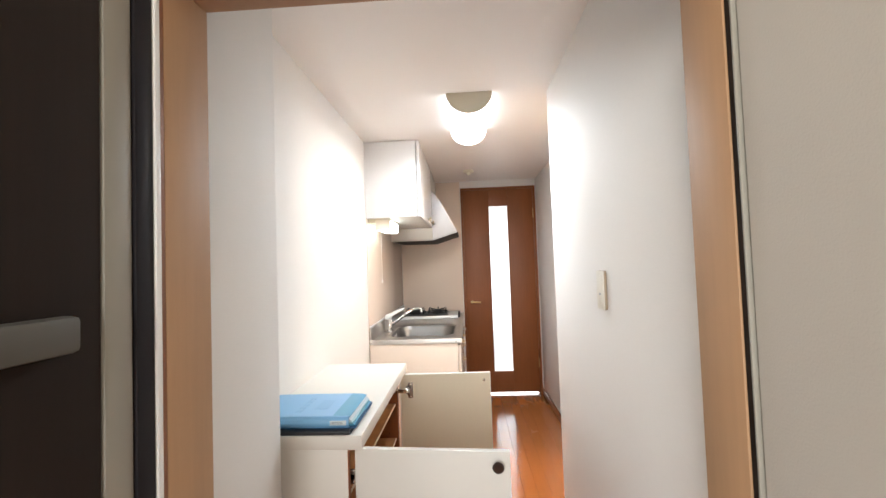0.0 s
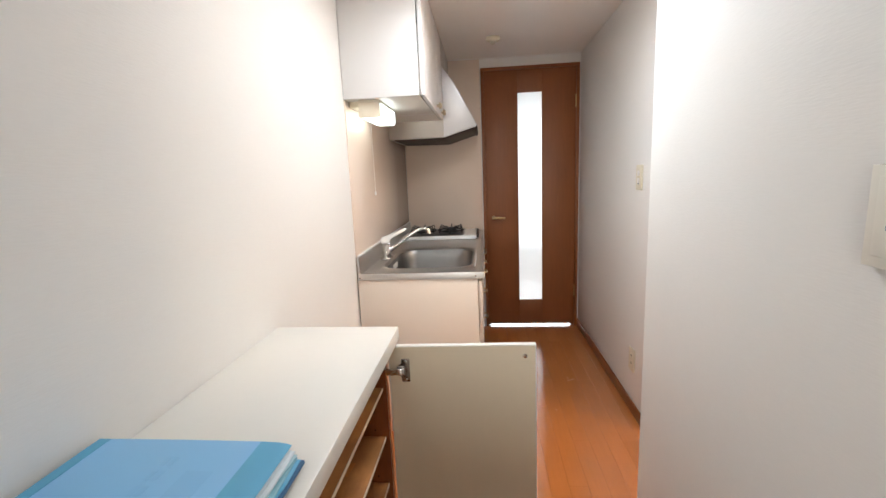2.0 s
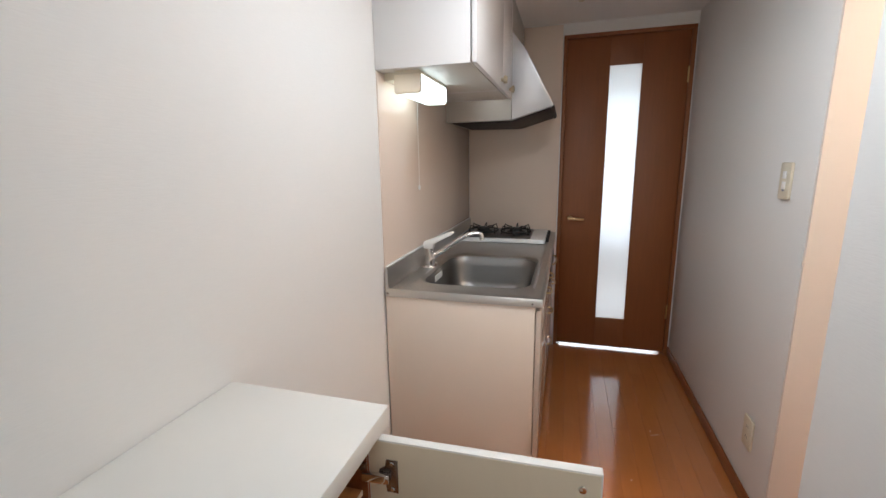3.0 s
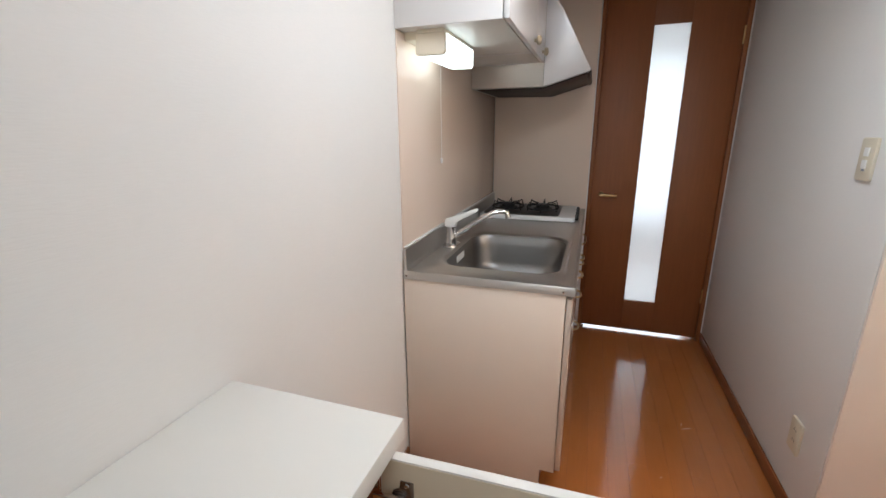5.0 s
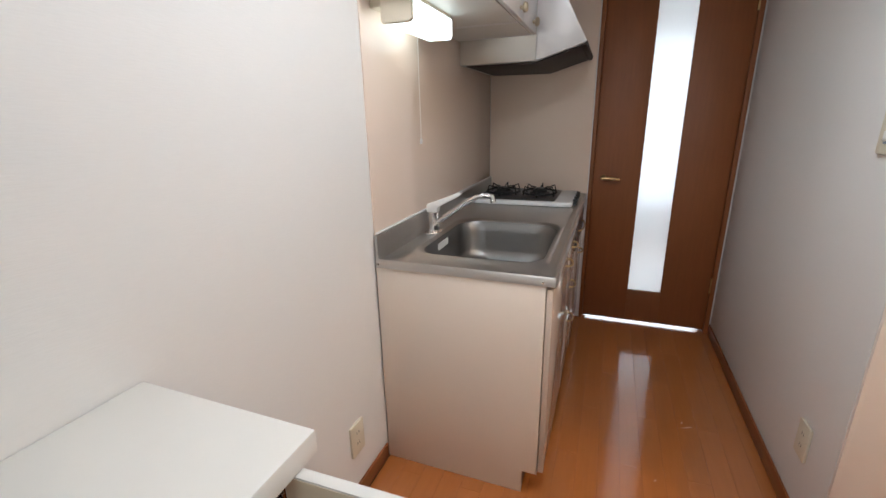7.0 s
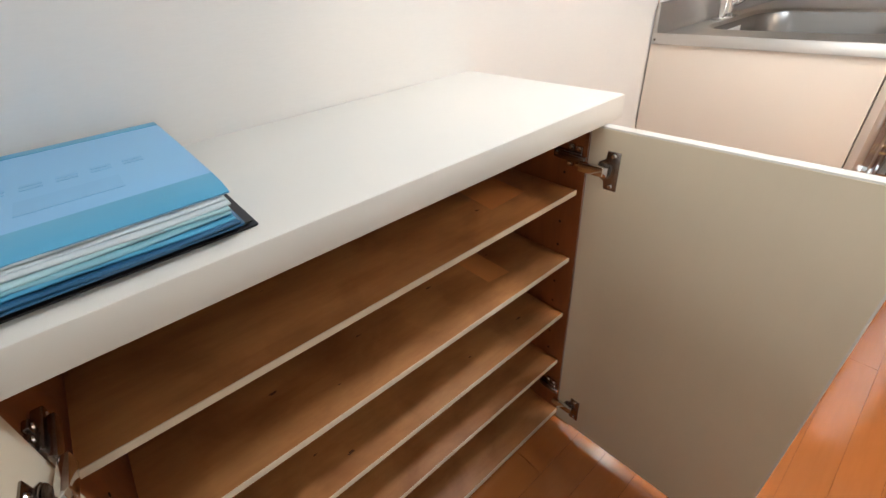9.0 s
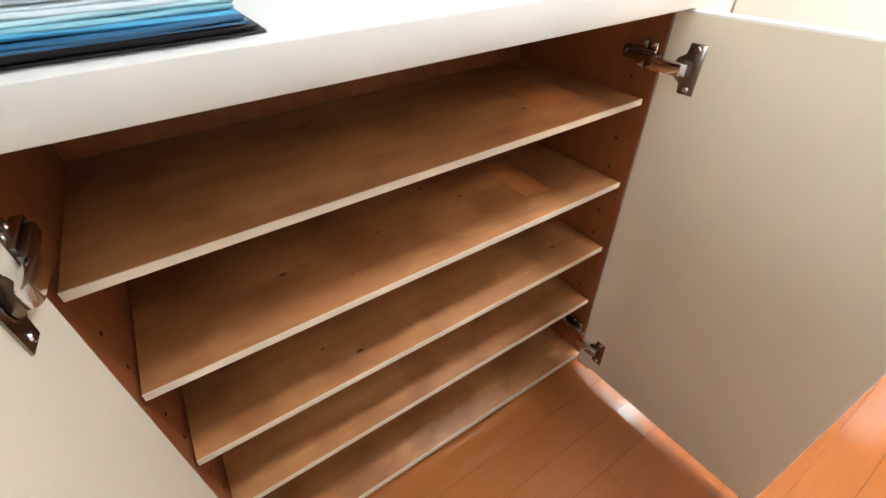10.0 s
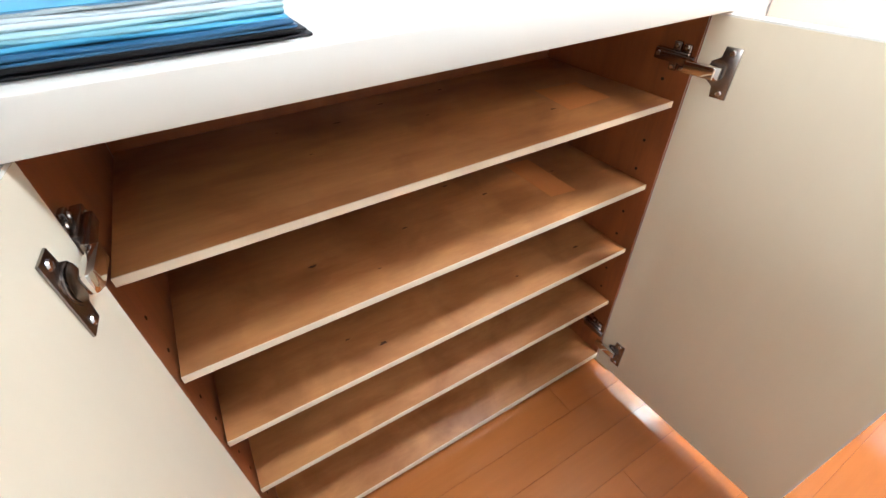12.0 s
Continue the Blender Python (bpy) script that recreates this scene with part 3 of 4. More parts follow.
def cabinet_door(hinge_y, inner_sign, degrees):
    """A door that stands open along x from its hinge; its lined face looks along inner_sign."""
    pivot = (-0.178, hinge_y, 0)
    a, b = (hinge_y - 0.018, hinge_y) if inner_sign > 0 else (hinge_y, hinge_y + 0.018)
    x0, x1 = (-0.173, 0.228) if inner_sign < 0 else (-0.172, 0.236)
    leaf = part("door", turned(box(x0, x1, a, b, 0.042, 0.797, 0.0015), pivot, degrees), WHITELAM, cab)
    f = b if inner_sign > 0 else a
    part("lining", turned(box(x0 + 0.003, x1 - 0.003, min(f, f + inner_sign * 0.0008), max(f, f + inner_sign * 0.0008), 0.045, 0.794), pivot, degrees), CREAMLAM, leaf, "cream inner face")
    o = a if inner_sign > 0 else b
    prof = [(0.006, 0.0), (0.006, 0.010), (0.013, 0.014), (0.015, 0.020), (0.011, 0.026), (0.0, 0.027)]
    part("knob", turned(lathe([(r, -inner_sign * h) for r, h in prof], (x1 - 0.03, o, 0.765), "y", 16), pivot, degrees), KNOB, leaf, "dark round knob")
    part("screw", turned(lathe([(0.0, inner_sign * 0.0008), (0.007, inner_sign * 0.001), (0.006, inner_sign * 0.003), (0.0, inner_sign * 0.0035)], (x1 - 0.03, f, 0.765), "y", 12), pivot, degrees), CHROME, leaf)
    k, drop, mx = (0.0105, -0.004, 0.0) if inner_sign < 0 else (0.022, 0.006, 0.020)
    def out(d):
        return f + inner_sign * d
    seat = 2.0036 if inner_sign < 0 else 1.2286
    for z in (0.724 - drop, 0.112 if inner_sign < 0 else 0.094):
        # the flange on the door: a long plate with a bulge round the cup
        flange = [(-0.011, -0.033), (0.011, -0.033), (0.011, 0.033), (-0.011, 0.033), (-0.013, 0.019), (-0.024, 0.012), (-0.027, 0.0), (-0.024, -0.012), (-0.013, -0.019)]
        hinge = part("hinge", turned(prism([(x - 0.137 + k, zz + z) for x, zz in flange], "y", out(0.001), out(0.0032), 0.0006), pivot, degrees), DARKCHROME, cab, "nickel cup hinge")
        part("cup", turned(lathe([(0.0, 0), (0.0165, inner_sign * 0.001), (0.0160, inner_sign * 0.0042), (0.0140, inner_sign * 0.0050), (0.0, inner_sign * 0.0040)], (-0.148 + k, f, z), "y", 18), pivot, degrees), DARKCHROME, hinge)
        # the bright arm bridges from the cup to the mounting plate
        ax = -0.180 + mx
        tip = -0.140 + k
        arm = prism([(ax, out(0.009)), (tip - 0.008, out(0.004)), (tip, out(0.005)), (tip, out(0.011)), (tip - 0.006, out(0.015)), (ax, out(0.017))], "z", z - 0.0085, z + 0.0085, 0.0015)
        part("arm", arm, CHROME, hinge, "bright steel arm")
        def plate_box(x0, x1, d0, d1, z0, z1, bm=None):
            ys = (seat + inner_sign * d0, seat + inner_sign * d1)
            return box(x0 + mx, x1 + mx, min(ys), max(ys), z0, z1, 0.0018, bm=bm)
        plate = plate_box(-0.252, -0.196, 0.0, 0.010, z - 0.0085, z + 0.0085)
        plate_box(-0.226, -0.213, 0.0, 0.006, z - 0.021, z + 0.021, plate)
        plate_box(-0.210, -0.197, 0.0, 0.006, z - 0.019, z + 0.019, plate)
        part("mount_plate", plate, DARKCHROME, hinge)
        part("arm_body", plate_box(-0.238, -0.184, 0.010, 0.017, z - 0.0065, z + 0.0065), DARKCHROME, hinge)
        for dz in (-0.026, 0.026):
            part("screw", turned(lathe([(0.0, inner_sign * 0.003), (0.0045, inner_sign * 0.0034), (0.0035, inner_sign * 0.0050), (0.0, inner_sign * 0.0053)], (-0.137 + k, f, z + dz), "y", 10), pivot, degrees), CHROME, hinge)
            for sx in (-0.2195, -0.2035):
                part("screw", lathe([(0.0, inner_sign * 0.0055), (0.0038, inner_sign * 0.006), (0.003, inner_sign * 0.0075), (0.0, inner_sign * 0.0078)], (sx + mx, seat, z + dz * 0.58), "y", 10), CHROME, hinge)
        part("screw", lathe([(0.0, inner_sign * 0.0095), (0.0045, inner_sign * 0.0100), (0.0035, inner_sign * 0.0115), (0.0, inner_sign * 0.0118)], (-0.245 + mx, seat, z), "y", 10), CHROME, hinge)


part("corner_plate", box(-0.180, -0.138, 1.980, 1.998, 0.034, 0.0405, 0.0015), BRASS, cab, "small pale brass pivot plate")
cabinet_door(1.979, -1, 1.5)
cabinet_door(1.236, 1, -4)

# ---- files on the cabinet ----
board = thing("black_file", (-0.34, 1.33, CTOP), "thin black card file lying on the cabinet", "file")
part("lower_cover", prism(rounded(-0.502, -0.181, 1.209, 1.450, 0.002, 2), "z", CTOP + 0.0005, CTOP + 0.0024, 0.0005), BLACKBOARD, board)
part("page_block", prism([(1.213, CTOP + 0.0026), (1.442, CTOP + 0.0026), (1.442, CTOP + 0.0042), (1.213, CTOP + 0.0078)], "x", -0.497, -0.187, 0.0006), BLACKBOARD, board)
part("upper_cover", prism([(1.209, CTOP + 0.0080), (1.446, CTOP + 0.0044), (1.446, CTOP + 0.0062), (1.209, CTOP + 0.0098)], "x", -0.502, -0.184, 0.0005), BLACKBOARD, board)
part("spine", box(-0.502, -0.183, 1.2055, 1.2088, CTOP + 0.0005, CTOP + 0.0098, 0.0012), BLACKBOARD, board)
blue = thing("blue_file", (-0.34, 1.32, CTOP + 0.013), "thick sky-blue plastic file full of papers, on a black one", "file")
Z0 = CTOP + 0.0096
part("bottom_cover", prism(rounded(-0.494, -0.172, 1.228, 1.438, 0.004, 3), "z", Z0, Z0 + 0.0018, 0.0005), NAVY, blue, "deep blue lower cover")


def sleeve(z0, thick, reach, mat, seed):
    """One bundle of plastic sleeves: uneven open edges, bulging and sagging towards the front."""
    rng = random.Random(seed)
    ph = [rng.uniform(0, 6.28) for _ in range(4)]
    bm = bmesh.new()
    nx, ny = 10, 14
    def at(i, j, up):
        u, v = i / nx, j / ny
        x = -0.488 + (0.294 + reach + 0.0014 * math.sin(7 * v + ph[0]) + 0.0005 * math.sin(17 * v + ph[1])) * u
        y = 1.234 + (0.198 + 0.1 * reach + 0.0020 * math.sin(9 * u + ph[2])) * v
        wave = 0.0007 * math.sin(6 * v + ph[3]) * u + 0.0002 * math.sin(17 * v + ph[1]) * u
        sag = -0.0035 * max(0.0, u - 0.88) / 0.12 * (z0 - Z0) / 0.03
        x -= 0.0016 * u * (2 * up - 1) ** 2
        y -= 0.0014 * v * (2 * up - 1) ** 2
        return bm.verts.new((x, y, z0 + wave + sag + up * thick))
    rows = [[[at(i, j, k / 4) for j in range(ny + 1)] for i in range(nx + 1)] for k in range(5)]
    lo, hi = rows[0], rows[-1]
    for i in range(nx):
        for j in range(ny):
            bm.faces.new((lo[i][j], lo[i][j + 1], lo[i + 1][j + 1], lo[i + 1][j]))
            bm.faces.new((hi[i][j], hi[i + 1][j], hi[i + 1][j + 1], hi[i][j + 1]))
    for a, b in zip(rows, rows[1:]):
        for i in range(nx):
            bm.faces.new((a[i][0], a[i + 1][0], b[i + 1][0], b[i][0]))
            bm.faces.new((a[i][ny], b[i][ny], b[i + 1][ny], a[i + 1][ny]))
        for j in range(ny):
            bm.faces.new((a[0][j], b[0][j], b[0][j + 1], a[0][j + 1]))
            bm.faces.new((a[nx][j], a[nx][j + 1], b[nx][j + 1], b[nx][j]))
    loose = [v for grid in rows[1:-1] for r in grid for v in r if not v.link_faces]
    bmesh.ops.delete(bm, geom=loose, context="VERTS")
    part("sleeve", bm, mat, blue)


STACK = (NAVY, TEAL, AQUA, PALEBLUE, PAPER, PAPER, SLEEVE)
for k, m in enumerate(STACK):
    sleeve(Z0 + 0.0022 + 0.0038 * k, 0.0037, 0.021 - 0.0034 * k + (0.0015, 0.0, 0.001, 0.0005)[k % 4], m, 40 + k)
spine = [(1.230, 0.0016), (1.225, 0.0079), (1.223, 0.0158), (1.225, 0.0246), (1.231, 0.0308), (1.237, 0.0308), (1.230, 0.0238), (1.228, 0.0158), (1.230, 0.0079), (1.237, 0.0016)]
part("spine", prism([(y, Z0 + z) for y, z in spine], "x", -0.494, -0.190, 0.0008), BLUE, blue, "rounded sky-blue spine")
arch = [(-0.494, 0.0300), (-0.46, 0.0312), (-0.36, 0.0318), (-0.28, 0.0316), (-0.230, 0.0312), (-0.209, 0.0303), (-0.198, 0.0287), (-0.191, 0.0262)]
part("top_cover", prism([(x, Z0 + z) for x, z in arch] + [(x - 0.0003, Z0 + z - 0.0013) for x, z in reversed(arch)], "y", 1.232, 1.438), BLUE, blue, "sky-blue upper cover")
rim = [(-0.236, 0.03155), (-0.230, 0.0315), (-0.209, 0.0306), (-0.198, 0.0290), (-0.1905, 0.0264)]
part("band", prism([(x, Z0 + z) for x, z in rim] + [(x, Z0 + z - 0.0004) for x, z in reversed(rim)], "y", 1.238, 1.4375), TEAL, blue, "darker teal band along the edge")
part("band", box(-0.494, -0.476, 1.238, 1.4375, Z0 + 0.0306, Z0 + 0.0313), TEAL, blue, "darker teal band along the edge")
lab = part("label", box(-0.240, -0.196, 1.2212, 1.2226, Z0 + 0.0110, Z0 + 0.0229, 0.0003), PAPER, blue, "small white label")
for z in (0.0140, 0.0165, 0.0190):
    part("text_bar", box(-0.235, -0.205, 1.2206, 1.2211, Z0 + z, Z0 + z + 0.0012), GREYINK, lab)
for k in range(5):
    for dx in (0.0, 0.010):
        part("text_bar", box(-0.352 + dx, -0.345 + dx, 1.268 + 0.028 * k, 1.286 + 0.028 * k, Z0 + 0.0314, Z0 + 0.0321), INK, blue, "faint blue print")
part("text_bar", box(-0.306, -0.268, 1.292, 1.372, Z0 + 0.0314, Z0 + 0.0319), INK, blue, "faint blue print")

# ---- kitchen base unit ----
KY0, KY1, KX1 = 2.812, 4.285, 0.064
base = thing("kitchen_base_cabinet", (-0.22, 3.55, 0), "beige laminate kitchen base cabinet under the steel worktop", "cabinet")
side = [(LEFT + 0.006, 0.0), (0.013, 0.0), (0.013, 0.09), (KX1, 0.09), (KX1, 0.777), (LEFT + 0.006, 0.777)]
part("side_panel", prism(side, "y", KY0, KY0 + 0.018, 0.001), BEIGELAM, base)
part("side_panel", prism(side, "y", KY1 - 0.018, KY1, 0.001), BEIGELAM, base)
part("back_panel", box(LEFT + 0.006, LEFT + 0.012, KY0 + 0.019, KY1 - 0.019, 0.02, 0.60), BEIGELAM, base)
part("bottom_panel", box(LEFT + 0.013, KX1, KY0 + 0.019, KY1 - 0.019, 0.09, 0.105), BEIGELAM, base)
part("toe_kick", box(0.000, 0.012, KY0 + 0.019, KY1 - 0.019, 0.0, 0.089), BASEWOOD, base, "recessed brown toe kick")
part("front_rail", box(KX1 - 0.02, KX1, KY0 + 0.019, KY1 - 0.019, 0.735, 0.776), BEIGELAM, base)


def bow_handle(parent, y, z, half=0.045, x=0.086):
    part("handle", tube([(x, y - half, z), (x + 0.012, y - half * 0.95, z), (x + 0.021, y - half * 0.5, z - 0.002), (x + 0.023, y, z - 0.003),
                         (x + 0.021, y + half * 0.5, z - 0.002), (x + 0.012, y + half * 0.95, z), (x, y + half, z)], 0.0045, 8), BRASS, parent, "pale brass bow handle")


for y0, y1, z0, z1 in ((2.816, 3.315, 0.10, 0.764), (3.320, 3.68, 0.585, 0.764), (3.320, 3.68, 0.42, 0.58), (3.320, 3.68, 0.10, 0.415), (3.685, 4.245, 0.10, 0.60)):
    f = part("door" if z1 - z0 > 0.35 else "drawer_front", box(KX1 + 0.003, KX1 + 0.021, y0, y1, z0, z1, 0.0015), FRONTGLOSS, base)
    bow_handle(f, (y0 + y1) / 2 if y0 > 3.3 else 3.24, z1 - 0.05)
grill = part("hob_front", box(KX1 + 0.003, KX1 + 0.024, 3.70, 4.235, 0.62, 0.764, 0.004), BLACKENAMEL, base, "black appliance front")
bow_handle(grill, 3.92, 0.70, 0.12, KX1 + 0.024)
part("filler_panel", box(KX1 + 0.002, 0.100, 4.250, 4.268, 0.09, 0.800, 0.001), WHITEGLOSS, base, "white end filler panel")

# worktop with pressed sink
WZ = 0.806
top = thing("steel_worktop", (-0.2, 3.55, 0.778), "brushed stainless steel worktop with a raised back edge", "worktop")
wx0, wx1, wy0, wy1 = LEFT + 0.006, 0.094, 2.808, END - 0.008
sx0, sx1, sy0, sy1 = -0.400, 0.032, 2.915, 3.455
def ring(x0, x1, y0, y1, r, z):
    return [(x, y, z) for x, y in rounded(x0, x1, y0, y1, r, 8)]


part("slab", loft([ring(wx0, wx1, wy0, wy1, 0.004, 0.778), ring(wx0, wx1, wy0, wy1, 0.004, WZ - 0.004), ring(wx0 + 0.0015, wx1 - 0.0015, wy0 + 0.0015, wy1 - 0.0015, 0.004, WZ + 0.002),
                   ring(wx0 + 0.010, wx1 - 0.010, wy0 + 0.010, wy1 - 0.010, 0.008, WZ + 0.0025), ring(wx0 + 0.015, wx1 - 0.015, wy0 + 0.015, wy1 - 0.015, 0.012, WZ - 0.003),
                   ring(sx0 - 0.035, sx1 + 0.022, sy0 - 0.03, sy1 + 0.040, 0.08, WZ - 0.003), ring(sx0 - 0.024, sx1 + 0.016, sy0 - 0.020, sy1 + 0.026, 0.09, WZ + 0.005),
                   ring(sx0 - 0.012, sx1 + 0.008, sy0 - 0.009, sy1 + 0.012, 0.095, WZ + 0.005), ring(sx0, sx1, sy0, sy1, 0.095, WZ - 0.004)], cap_last=False), STEEL, top)
part("back_edge", prism([(wx0, WZ - 0.002), (wx0 + 0.016, WZ - 0.002), (wx0 + 0.012, WZ + 0.014), (wx0 + 0.011, WZ + 0.080), (wx0, WZ + 0.082)], "y", wy0 + 0.004, wy1, 0.0015), STEEL, top)
part("sealant", box(wx0, wx0 + 0.009, wy0 + 0.012, wy1 - 0.002, WZ + 0.083, WZ + 0.089, 0.002), WHITEPLASTIC, top, "white sealant bead")
for x in (-0.49, 0.055):
    part("rivet", lathe([(0.0, 0.0), (0.004, -0.0005), (0.003, -0.0015), (0.0, -0.002)], (x, wy0, 0.790), "y", 10), DARKCHROME, top)
sink = thing("sink", (-0.185, 3.2, 0.62), "deep rounded stainless steel sink basin", "sink")
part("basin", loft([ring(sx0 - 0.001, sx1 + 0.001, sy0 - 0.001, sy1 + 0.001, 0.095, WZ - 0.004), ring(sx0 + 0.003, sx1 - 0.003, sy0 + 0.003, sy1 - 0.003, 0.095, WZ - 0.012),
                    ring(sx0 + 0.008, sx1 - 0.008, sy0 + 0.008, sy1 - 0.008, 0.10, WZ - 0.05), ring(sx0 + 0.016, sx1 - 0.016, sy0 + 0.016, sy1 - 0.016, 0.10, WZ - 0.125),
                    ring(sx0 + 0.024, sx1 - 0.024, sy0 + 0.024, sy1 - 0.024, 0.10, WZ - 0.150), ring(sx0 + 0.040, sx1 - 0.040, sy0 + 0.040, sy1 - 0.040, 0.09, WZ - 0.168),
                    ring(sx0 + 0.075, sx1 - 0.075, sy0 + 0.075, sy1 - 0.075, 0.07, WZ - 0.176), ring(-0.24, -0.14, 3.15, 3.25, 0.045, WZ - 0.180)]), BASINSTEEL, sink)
part("drain", lathe([(0.046, 0.0), (0.05, 0.003), (0.044, 0.005), (0.03, 0.003), (0.0, 0.003)], (-0.19, 3.2, WZ - 0.180), "z"), DARKCHROME, sink, "round drain strainer")
part("label", box(sx0 + 0.0062, sx0 + 0.0080, 3.11, 3.22, WZ - 0.058, WZ - 0.022), WHITEPLASTIC, sink, "small white sticker")

# faucet
tap = thing("faucet", (-0.445, 3.20, WZ), "chrome single-lever faucet with a white lever", "faucet")
part("base", prism([(x, y) for x, y in rounded(-0.478, -0.412, 3.150, 3.250, 0.03, 5)], "z", WZ - 0.002, WZ + 0.008, 0.002), CHROME, tap)
part("body", lathe([(0.022, 0.006), (0.022, 0.04), (0.020, 0.05), (0.021, 0.085), (0.0, 0.087)], (-0.445, 3.20, WZ), "z", 20), CHROME, tap)
part("spout", tube([(-0.432, 3.203, WZ + 0.042), (-0.38, 3.21, WZ + 0.078), (-0.32, 3.22, WZ + 0.122), (-0.27, 3.228, WZ + 0.150), (-0.235, 3.233, WZ + 0.158), (-0.212, 3.236, WZ + 0.152), (-0.206, 3.237, WZ + 0.128)],
                   [0.013, 0.012, 0.011, 0.010, 0.010, 0.011, 0.012], 14), CHROME, tap)
part("lever", prism([(-0.470, WZ + 0.086), (-0.425, WZ + 0.086), (-0.420, WZ + 0.108), (-0.325, WZ + 0.158), (-0.327, WZ + 0.167), (-0.345, WZ + 0.165), (-0.440, WZ + 0.128), (-0.470, WZ + 0.118)], "y", 3.182, 3.216, 0.004), WHITEPLASTIC, tap, "white plastic lever")

# gas hob
hob = thing("gas_hob", (-0.2, 4.04, WZ), "white two-burner gas hob with a black centre", "gas hob")
hx0, hx1, hy0, hy1 = -0.482, 0.046, 3.845, 4.245
part("body", prism(rounded(hx0, hx1, hy0, hy1, 0.02, 5), "z", WZ - 0.001, WZ + 0.024, 0.005), ENAMEL, hob)
part("top_plate", prism(rounded(hx0 + 0.014, hx1 - 0.088, hy0 + 0.020, hy1 - 0.012, 0.03, 5), "z", WZ + 0.022, WZ + 0.028, 0.002), BLACKENAMEL, hob, "black enamel plate")
for cx, cy in ((-0.352, 4.045), (-0.146, 4.045)):
    burner = part("burner", lathe([(0.055, 0.0), (0.055, 0.012), (0.04, 0.016), (0.038, 0.028), (0.0, 0.030)], (cx, cy, WZ + 0.026), "z"), CASTIRON, hob)
    part("cap", lathe([(0.034, 0.0), (0.036, 0.006), (0.0, 0.010)], (cx, cy, WZ + 0.056), "z"), BLACKENAMEL, burner)
    grate = part("grate", tube([(cx + 0.092 * math.cos(radians(a)), cy + 0.11 * math.sin(radians(a)), WZ + 0.042) for a in range(0, 361, 20)], 0.005, 8), CASTIRON, hob, "black cast-iron grate")
    for k in range(6):
        a = radians(30 + 60 * k)
        c, s = math.cos(a), math.sin(a)
        part("bar", tube([(cx + 0.095 * c, cy + 0.113 * s, WZ + 0.028), (cx + 0.092 * c, cy + 0.11 * s, WZ + 0.052), (cx + 0.086 * c, cy + 0.102 * s, WZ + 0.076), (cx + 0.06 * c, cy + 0.07 * s, WZ + 0.066), (cx + 0.03 * c, cy + 0.035 * s, WZ + 0.066)], [0.004, 0.004, 0.003, 0.004, 0.003], 6), CASTIRON, grate)
for y in (3.93, 4.02, 4.12, 4.19):
    part("knob", lathe([(0.017, 0.0), (0.017, 0.010), (0.014, 0.018), (0.0, 0.019)], (hx1 - 0.002, y, WZ + 0.012), "x", 14), BLACKENAMEL, hob, "black hob knob")

# ---- wall cabinets, hood and strip light ----
UX, UZ0, UZ1 = -0.145, 1.598, 2.096


def wall_cabinet(y0, y1, knob_y, label):
    c = thing("wall_cabinet", (-0.33, (y0 + y1) / 2, UZ0), label, "cabinet", "wall cabinets over the kitchen")
    x0 = LEFT + 0.002
    part("side_panel", box(x0, UX - 0.0215, y0, y0 + 0.016, UZ0, UZ1, 0.001), WHITEGLOSS, c)
    part("side_panel", box(x0, UX - 0.0215, y1 - 0.016, y1, UZ0, UZ1, 0.001), WHITEGLOSS, c)
    part("bottom_panel", box(x0, UX - 0.0215, y0 + 0.0165, y1 - 0.0165, UZ0 + 0.0006, UZ0 + 0.018), WHITELAM, c)
    part("top_panel", box(x0, UX - 0.0215, y0 + 0.0165, y1 - 0.0165, UZ1 - 0.016, UZ1), WHITELAM, c)
    part("back_panel", box(x0, x0 + 0.006, y0 + 0.0165, y1 - 0.0165, UZ0 + 0.019, UZ1 - 0.017), WHITELAM, c)
    d = part("door", box(UX - 0.0165, UX, y0 + 0.001, y1 - 0.001, UZ0 + 0.001, UZ1, 0.001), WHITEGLOSS, c)
    part("knob", lathe([(0.007, 0.0), (0.007, 0.008), (0.016, 0.012), (0.0185, 0.020), (0.013, 0.027), (0.0, 0.029)], (UX, knob_y, UZ0 + 0.035), "x", 18), KNOBTAN, d, "tan round knob")


wall_cabinet(2.815, 3.415, 3.355, "white laminate wall cabinet above the sink")
wall_cabinet(3.417, 3.712, 3.625, "narrow white wall cabinet beside the hood")

hood = thing("range_hood", (-0.25, 4.0, 1.49), "silvery sloping range hood above the gas hob", "range hood")
HY0, HY1 = 3.716, END - 0.008
part("body", prism([(LEFT + 0.006, 1.492), (-0.1435, 1.492), (-0.1435, 2.096), (LEFT + 0.006, 2.096)], "y", HY0, HY1, 0.0015), HOODGREY, hood)
part("cover", prism([(-0.1425, 1.492), (0.066, 1.553), (0.072, 1.560), (-0.072, 1.832), (-0.1425, 1.925)], "y", HY0 - 0.001, HY1, 0.0015), HOODPAINT, hood, "silvery sloping front cover")
part("filter", prism([(LEFT + 0.03, 1.488), (-0.150, 1.4825), (0.050, 1.541), (0.056, 1.550), (-0.143, 1.4905), (LEFT + 0.03, 1.4905)], "y", HY0 + 0.02, HY1 - 0.02, 0.001), FILTER, hood, "dark greasy filter")
part("lip", prism([(0.056, 1.540), (0.070, 1.545), (0.074, 1.560), (0.066, 1.554)], "y", HY0 - 0.001, HY1, 0.001), FILTER, hood, "dark front lip")

